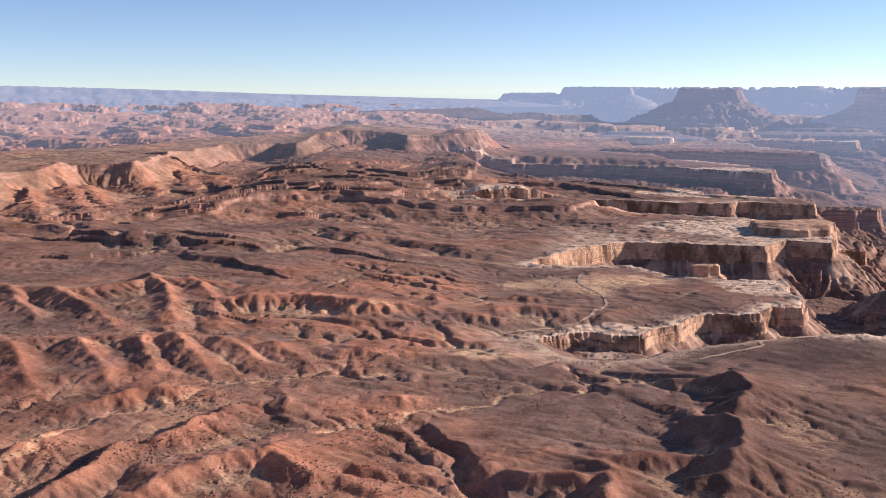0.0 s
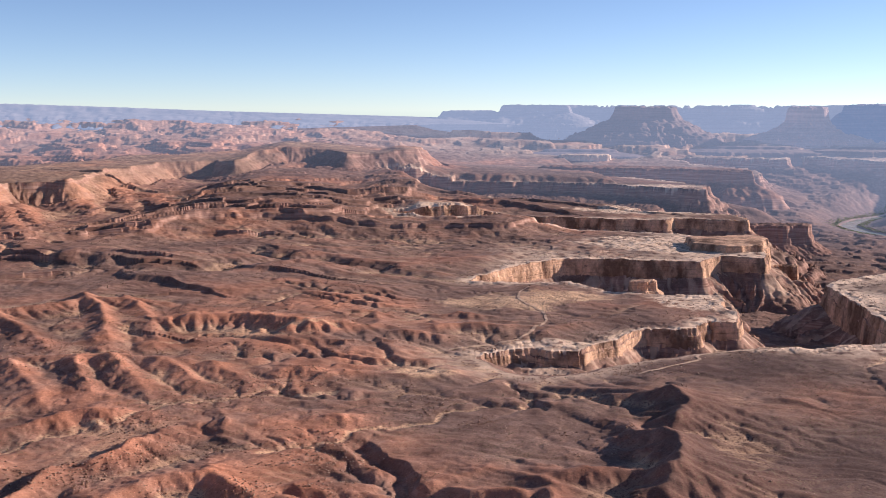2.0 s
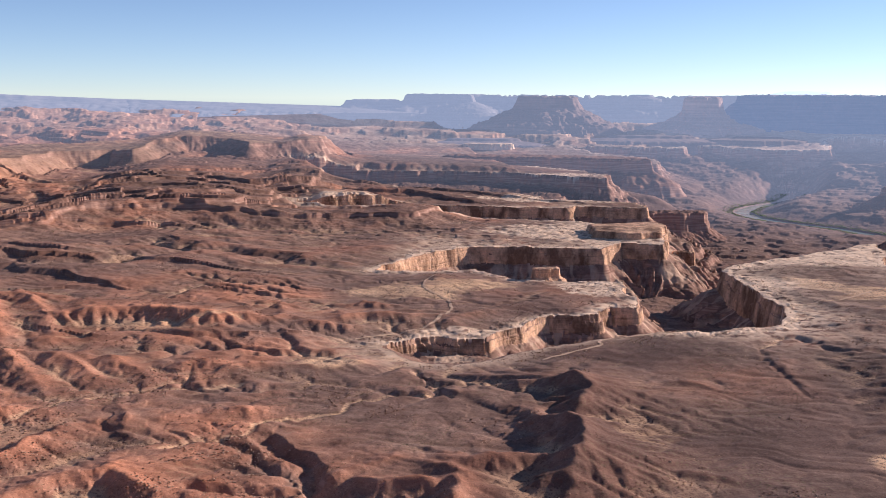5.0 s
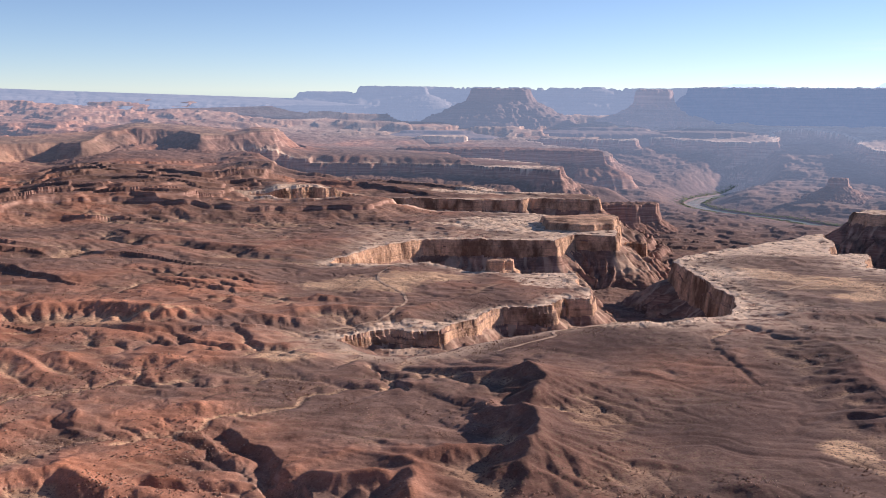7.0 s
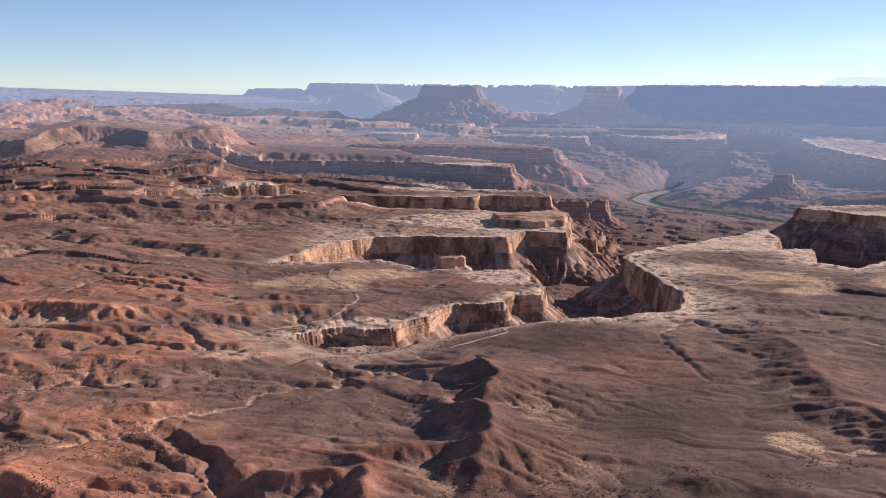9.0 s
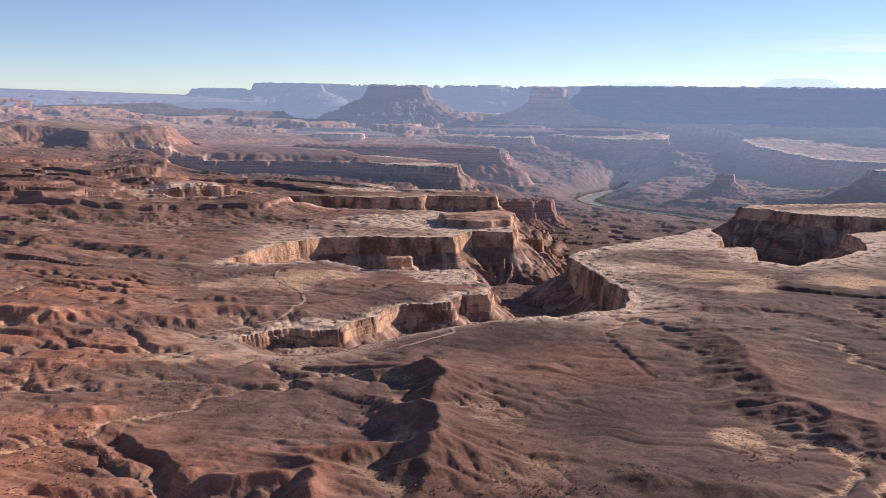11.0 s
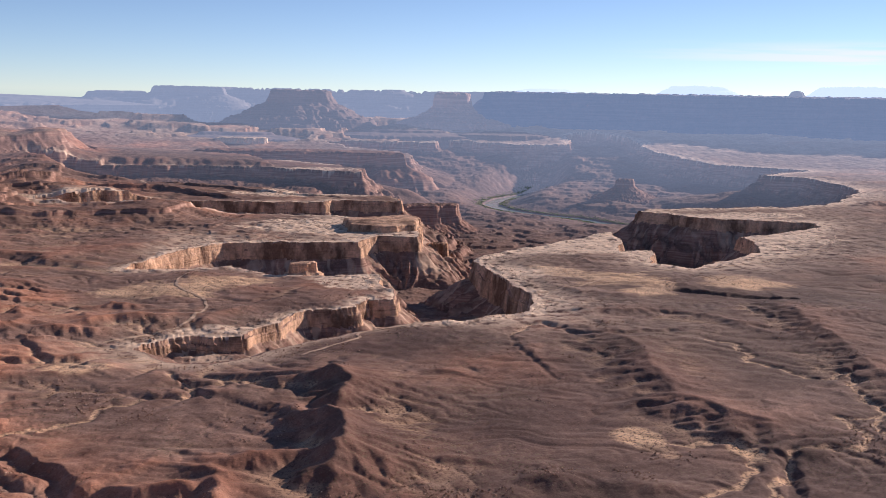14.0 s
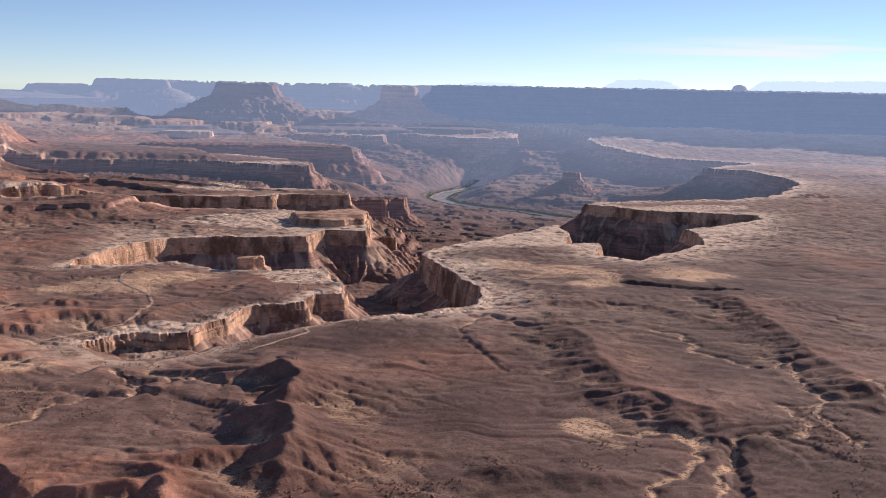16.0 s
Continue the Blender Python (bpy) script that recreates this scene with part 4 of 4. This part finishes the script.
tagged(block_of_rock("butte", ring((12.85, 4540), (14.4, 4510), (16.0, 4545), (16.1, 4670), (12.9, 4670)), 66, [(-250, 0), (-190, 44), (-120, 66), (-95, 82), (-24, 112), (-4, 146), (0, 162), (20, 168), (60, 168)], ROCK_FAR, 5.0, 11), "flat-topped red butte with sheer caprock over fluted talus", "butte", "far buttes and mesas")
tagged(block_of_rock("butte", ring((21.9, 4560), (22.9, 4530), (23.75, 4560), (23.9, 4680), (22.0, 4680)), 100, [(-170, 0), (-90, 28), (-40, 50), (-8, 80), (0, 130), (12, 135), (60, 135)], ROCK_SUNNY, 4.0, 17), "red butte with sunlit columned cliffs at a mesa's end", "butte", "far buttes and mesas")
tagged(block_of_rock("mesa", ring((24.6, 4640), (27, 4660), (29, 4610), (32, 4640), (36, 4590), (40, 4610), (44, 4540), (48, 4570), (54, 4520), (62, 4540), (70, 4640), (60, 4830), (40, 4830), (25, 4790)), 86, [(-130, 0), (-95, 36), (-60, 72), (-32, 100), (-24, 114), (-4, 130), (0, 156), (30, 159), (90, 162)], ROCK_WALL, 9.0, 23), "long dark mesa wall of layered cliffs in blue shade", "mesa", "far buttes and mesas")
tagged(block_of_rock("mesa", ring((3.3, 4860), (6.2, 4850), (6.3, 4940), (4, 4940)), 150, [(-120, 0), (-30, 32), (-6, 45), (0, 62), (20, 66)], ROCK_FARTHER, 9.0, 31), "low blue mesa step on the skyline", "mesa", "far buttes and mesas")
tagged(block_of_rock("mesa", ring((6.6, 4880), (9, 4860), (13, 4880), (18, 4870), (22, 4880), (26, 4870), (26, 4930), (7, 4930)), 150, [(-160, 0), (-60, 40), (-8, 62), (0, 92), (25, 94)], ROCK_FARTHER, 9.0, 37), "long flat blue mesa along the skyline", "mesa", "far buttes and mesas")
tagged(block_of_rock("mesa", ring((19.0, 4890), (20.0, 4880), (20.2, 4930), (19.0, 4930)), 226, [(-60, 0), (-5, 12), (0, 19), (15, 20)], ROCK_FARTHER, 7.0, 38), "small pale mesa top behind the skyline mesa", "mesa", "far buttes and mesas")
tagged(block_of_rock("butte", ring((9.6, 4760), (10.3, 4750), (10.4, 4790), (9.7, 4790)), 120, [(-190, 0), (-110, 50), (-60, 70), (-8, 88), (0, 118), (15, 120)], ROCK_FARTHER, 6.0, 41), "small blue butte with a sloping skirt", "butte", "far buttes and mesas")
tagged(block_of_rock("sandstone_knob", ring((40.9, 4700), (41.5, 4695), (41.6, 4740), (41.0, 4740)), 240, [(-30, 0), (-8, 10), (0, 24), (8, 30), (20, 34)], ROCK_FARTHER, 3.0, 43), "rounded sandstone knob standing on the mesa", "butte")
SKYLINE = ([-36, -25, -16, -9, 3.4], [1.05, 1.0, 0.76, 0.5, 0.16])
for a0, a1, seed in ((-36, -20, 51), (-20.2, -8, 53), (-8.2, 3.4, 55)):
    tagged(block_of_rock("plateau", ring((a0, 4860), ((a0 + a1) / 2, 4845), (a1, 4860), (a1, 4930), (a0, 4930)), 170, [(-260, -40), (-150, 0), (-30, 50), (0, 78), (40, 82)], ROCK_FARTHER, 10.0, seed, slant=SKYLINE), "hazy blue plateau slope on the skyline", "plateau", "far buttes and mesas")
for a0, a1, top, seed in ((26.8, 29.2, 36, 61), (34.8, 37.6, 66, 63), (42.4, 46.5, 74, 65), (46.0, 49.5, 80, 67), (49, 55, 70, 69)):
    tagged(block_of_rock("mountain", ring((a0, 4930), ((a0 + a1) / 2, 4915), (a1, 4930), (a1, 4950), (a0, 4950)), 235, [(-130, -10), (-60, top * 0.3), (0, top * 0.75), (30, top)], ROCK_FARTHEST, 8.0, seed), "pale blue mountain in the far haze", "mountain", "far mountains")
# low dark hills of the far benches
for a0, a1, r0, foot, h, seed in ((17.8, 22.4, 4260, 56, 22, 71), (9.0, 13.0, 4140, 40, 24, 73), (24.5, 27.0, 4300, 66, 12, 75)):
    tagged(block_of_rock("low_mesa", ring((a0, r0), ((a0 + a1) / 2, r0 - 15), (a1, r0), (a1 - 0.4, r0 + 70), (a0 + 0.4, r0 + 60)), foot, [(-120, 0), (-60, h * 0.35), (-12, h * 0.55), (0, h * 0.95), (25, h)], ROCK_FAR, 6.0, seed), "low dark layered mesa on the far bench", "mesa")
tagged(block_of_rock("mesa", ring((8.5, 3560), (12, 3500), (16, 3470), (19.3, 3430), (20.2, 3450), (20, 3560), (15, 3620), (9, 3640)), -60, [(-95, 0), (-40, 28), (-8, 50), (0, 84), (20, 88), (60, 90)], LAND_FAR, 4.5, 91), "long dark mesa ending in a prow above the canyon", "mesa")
# bare puts the wall's sunlit brightness into its colour
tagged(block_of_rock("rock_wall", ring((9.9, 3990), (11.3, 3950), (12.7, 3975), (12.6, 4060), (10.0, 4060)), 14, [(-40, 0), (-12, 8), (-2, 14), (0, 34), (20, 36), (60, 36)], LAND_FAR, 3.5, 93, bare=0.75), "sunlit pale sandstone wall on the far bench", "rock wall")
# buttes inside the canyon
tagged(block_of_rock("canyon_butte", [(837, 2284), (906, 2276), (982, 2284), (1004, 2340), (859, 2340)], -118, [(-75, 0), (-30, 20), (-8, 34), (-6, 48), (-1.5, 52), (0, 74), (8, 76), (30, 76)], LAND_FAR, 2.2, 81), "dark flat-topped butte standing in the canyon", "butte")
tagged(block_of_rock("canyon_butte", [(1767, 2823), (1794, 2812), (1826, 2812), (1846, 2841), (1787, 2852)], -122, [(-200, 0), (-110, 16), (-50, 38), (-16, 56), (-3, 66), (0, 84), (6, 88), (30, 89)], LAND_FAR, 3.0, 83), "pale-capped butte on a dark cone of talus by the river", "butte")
tagged(block_of_rock("rock_fin", [(613, 1555), (632, 1553), (652, 1555), (657, 1568), (618, 1568)], -62, [(-16, 0), (-4, 8), (-1, 12), (0, 38), (3, 40), (10, 41)], CLIFF, 1.0, 85), "row of red rock columns below the canyon rim", "rock fin")
tagged(block_of_rock("rock_shelf", [(498, 1587), (531, 1543), (593, 1555), (635, 1647), (619, 1690), (504, 1668)], -2, [(-6, 0), (-2, 2), (0, 12), (3, 13), (30, 14)], CLIFF, 1.3, 84), "pale sandstone shelf with a shaded front above the rim", "rock shelf")
tagged(block_of_rock("rock_stub", [(299, 1215), (315, 1213), (333, 1215), (337, 1229), (303, 1229)], -3, [(-9, 0), (-3, 3), (-1, 4), (0, 15), (3, 16), (10, 16)], CLIFF, 0.7, 87), "sunlit sandstone stub on the bench edge", "rock stub")
tagged(block_of_rock("rock_stub", [(568, 1664), (574, 1663), (581, 1664), (584, 1672), (571, 1672)], -2, [(-5, 0), (-1, 2), (0, 10), (2, 11), (10, 11)], CLIFF, 0.7, 89), "small sandstone pinnacle on the pale rim", "rock stub")


# ---- river, roads and washes ----
def smooth_line(points, gap):
    """Points every gap metres along a gently rounded line."""
    p = [Vector((*q, 0)) for q in points]
    p = [p[0] * 2 - p[1]] + p + [p[-1] * 2 - p[-2]]
    out = []
    for a, b, c, d in zip(p, p[1:], p[2:], p[3:]):
        n = max(1, int((c - b).length / gap))
        for i in range(n):
            t = i / n
            out.append(0.5 * (2 * b + (c - a) * t + (2 * a - 5 * b + 4 * c - d) * t * t + (3 * b - a - 3 * c + d) * t ** 3))
    out.append(p[-2])
    return np.array([(v.x, v.y) for v in out])


def ribbon(name, points, width, mat, lift, gap=4.0, level=None, seed=0, wobble=0.0, pinch=0.5):
    """A band that lies on the land along a line."""
    line = smooth_line(points, gap)
    if wobble:
        line = line + wobble * np.stack([fbm(line[:, 0], line[:, 1], 22, 3, 0.6, seed), fbm(line[:, 0], line[:, 1], 22, 3, 0.6, seed + 5)], 1)
    side = np.gradient(line, axis=0)
    side = np.stack([-side[:, 1], side[:, 0]], 1) / (np.hypot(side[:, 0], side[:, 1])[:, None] + 1e-9)
    half = width / 2 * np.clip(1 + pinch * fbm(line[:, 0], line[:, 1], 26, 4, 0.65, seed + 9), 0.12, 2)
    cross = np.linspace(-1, 1, 5)
    x = line[:, :1] + side[:, :1] * cross[None, :] * half[:, None]
    y = line[:, 1:] + side[:, 1:] * cross[None, :] * half[:, None]
    z = np.full(x.shape, level) if level is not None else land(x.ravel(), y.ravel())[0].reshape(x.shape) + lift
    return new(name, grid_mesh(name, x, y, z, np.ones((len(line) - 1, 4), bool), mat, {}))


def earth(name, dark, light, scale, rough=0.95):
    m, n, l, b = material(name)
    pos = n.new("ShaderNodeNewGeometry").outputs["Position"]
    f = noise_node(n, l, pos, scale, 6, 0.65)
    l.new(ramp(n, l, f, [(0.35, dark), (0.65, light)]), b.inputs["Base Color"])
    bump = n.new("ShaderNodeBump")
    bump.inputs["Strength"].default_value, bump.inputs["Distance"].default_value = 0.5, 0.5
    l.new(f, bump.inputs["Height"])
    l.new(bump.outputs[0], b.inputs["Normal"])
    b.inputs["Roughness"].default_value = rough
    return m


ROAD = earth("road_dust", (0.50, 0.33, 0.22), (0.66, 0.46, 0.32), 0.3)
# the sky's reflection is partly put into the water's light base colour
WATER = earth("river_water", (0.32, 0.39, 0.38), (0.38, 0.44, 0.42), 0.01, 0.12)
# greens lightened in place of the haze in front of them
GREEN = earth("river_scrub", (0.22, 0.28, 0.14), (0.32, 0.36, 0.20), 0.06)
WATER.node_tree.nodes["Principled BSDF"].inputs["Specular IOR Level"].default_value = 0.5
tagged(ribbon("water", RIVER, 60, WATER, 0, 20, level=-131.5), "slow green-grey river winding through the canyon", "river", kind="structure")
for k, line in enumerate([[(179, 1218), (164, 1195), (156, 1152), (161, 1112), (172, 1081), (168, 1031), (151, 986), (127, 951), (93, 930), (60, 914)],
    [(214, 823), (240, 841), (267, 860), (281, 872), (282, 884), (309, 897), (342, 906), (389, 919), (427, 923)],
    [(402, 898), (436, 919), (493, 960), (513, 996), (538, 1015), (572, 1022), (622, 1043), (689, 1087), (751, 1103), (834, 1104), (964, 1134), (1067, 1168), (1132, 1215), (1218, 1276), (1272, 1334)]]):
    tagged(ribbon("dirt_road", line, 3.0, ROAD, 0.45, 3.0, seed=k, wobble=2.0), "pale narrow dirt road across the bench", "road", kind="structure")


# ---- scrub and loose rock ----
def scatter(name, x, y, size, mat, flat, seed, sink=0.15):
    """Many small lumps in one mesh."""
    rng = np.random.default_rng(seed)
    z = land(x, y)[0]
    base = np.array([(1, 0, 0), (0.31, 0.95, 0.1), (-0.81, 0.59, -0.1), (-0.81, -0.59, 0.1), (0.31, -0.95, 0), (0.1, 0, 1), (0, 0, -0.6)])
    tris = np.array([(0, 1, 5), (1, 2, 5), (2, 3, 5), (3, 4, 5), (4, 0, 5), (1, 0, 6), (2, 1, 6), (3, 2, 6), (4, 3, 6), (0, 4, 6)])
    n = len(x)
    v = base[None] * rng.uniform(0.65, 1.3, (n, 7, 3)) * size[:, None, None]
    v[:, :, 2] *= flat
    a = rng.uniform(0, 2 * np.pi, n)
    c, s = np.cos(a)[:, None], np.sin(a)[:, None]
    out = np.stack([v[:, :, 0] * c - v[:, :, 1] * s + x[:, None], v[:, :, 0] * s + v[:, :, 1] * c + y[:, None], v[:, :, 2] + z[:, None] + (size * flat * (0.6 - sink))[:, None]], 2)
    f = (tris[None] + (np.arange(n) * 7)[:, None, None]).reshape(-1, 3)
    me = bpy.data.meshes.new(name)
    me.vertices.add(n * 7)
    me.vertices.foreach_set("co", out.astype(np.float32).ravel())
    me.loops.add(f.size)
    me.polygons.add(len(f))
    me.loops.foreach_set("vertex_index", f.astype(np.int32).ravel())
    me.polygons.foreach_set("loop_start", np.arange(0, f.size, 3, dtype=np.int32))
    me.materials.append(mat)
    me.update(calc_edges=True)
    return tagged(new(name, me), kind="stuff")


def island_tone(name, stops):
    m, n, l, b = material(name)
    l.new(ramp(n, l, n.new("ShaderNodeNewGeometry").outputs["Random Per Island"], stops), b.inputs["Base Color"])
    return m


rng = np.random.default_rng(5)
SCRUB = island_tone("scrub_leaves", [(0.0, (0.11, 0.09, 0.055)), (0.5, (0.18, 0.15, 0.09)), (1.0, (0.30, 0.25, 0.15))])
STONE = island_tone("loose_stone", [(0.0, (0.16, 0.085, 0.06)), (0.5, (0.36, 0.21, 0.14)), (1.0, (0.60, 0.42, 0.30))])
n = 190000
r0 = 500 * np.exp(rng.uniform(0, 1, n) * math.log(2000 / 500))
a0 = np.radians(rng.uniform(-29, 54, n))
x0, y0 = r0 * np.sin(a0), r0 * np.cos(a0)
zz, _, _, _, _, dd, _, _, _, _ = land(x0, y0)
keep = (dd < -4) & (fbm(x0, y0, 130, 4, 0.6, 201) + 0.25 * rng.uniform(-1, 1, n) > 0.29)
for line in WASHES_LEFT + WASHES_RIGHT:
    bed = smooth_line(line, 1.2)
    spread = rng.normal(0, 5.0, bed.shape)
    grown = fbm(bed[:, 0], bed[:, 1], 60, 3, 0.6, 207) > -0.05
    bed = (bed + spread)[grown]
    x0, y0 = np.concatenate([x0, bed[:, 0]]), np.concatenate([y0, bed[:, 1]])
    keep = np.concatenate([keep, np.ones(len(bed), bool)])
r0 = np.hypot(x0, y0)
tagged(scatter("desert_scrub", x0[keep], y0[keep], rng.uniform(0.16, 0.40, keep.sum()) * (0.6 + r0[keep] / 1800), SCRUB, 0.8, 7), "low grey-green desert scrub dotted over the bench", "scrub")
x0, y0, r0 = x0[:n], y0[:n], r0[:n]
keep = (dd < -3) & (fbm(x0, y0, 90, 4, 0.6, 301) + 0.25 * step(6, -8, np.degrees(a0)) + 0.2 * (dd > -25) + 0.2 * rng.uniform(-1, 1, n) > 0.42)
tagged(scatter("loose_rocks", x0[keep], y0[keep], rng.uniform(0.3, 1.0, keep.sum()) ** 3 * 0.7 + 0.16, STONE, 0.8, 9), "scattered fallen sandstone blocks on the slopes", "rocks")
# green growth on the river's banks
bank = smooth_line(RIVER, 3.0)
pick = rng.integers(0, len(bank) - 1, 26000)
across = rng.normal(0, 15, 26000)
across = np.sign(across) * (26 + np.abs(across))
t0 = bank[pick + 1] - bank[pick]
t0 = t0 / (np.hypot(t0[:, 0], t0[:, 1])[:, None] + 1e-9)
bx, by = bank[pick, 0] - t0[:, 1] * across, bank[pick, 1] + t0[:, 0] * across
bz, _, _, _, _, bd, _, _, _, _ = land(bx, by)
keep = (bd > 5) & (bz < -108)
tagged(scatter("river_thicket", bx[keep], by[keep], rng.uniform(0.6, 1.5, keep.sum()), GREEN, 0.6, 11), "green thicket along the river's banks", "thicket")
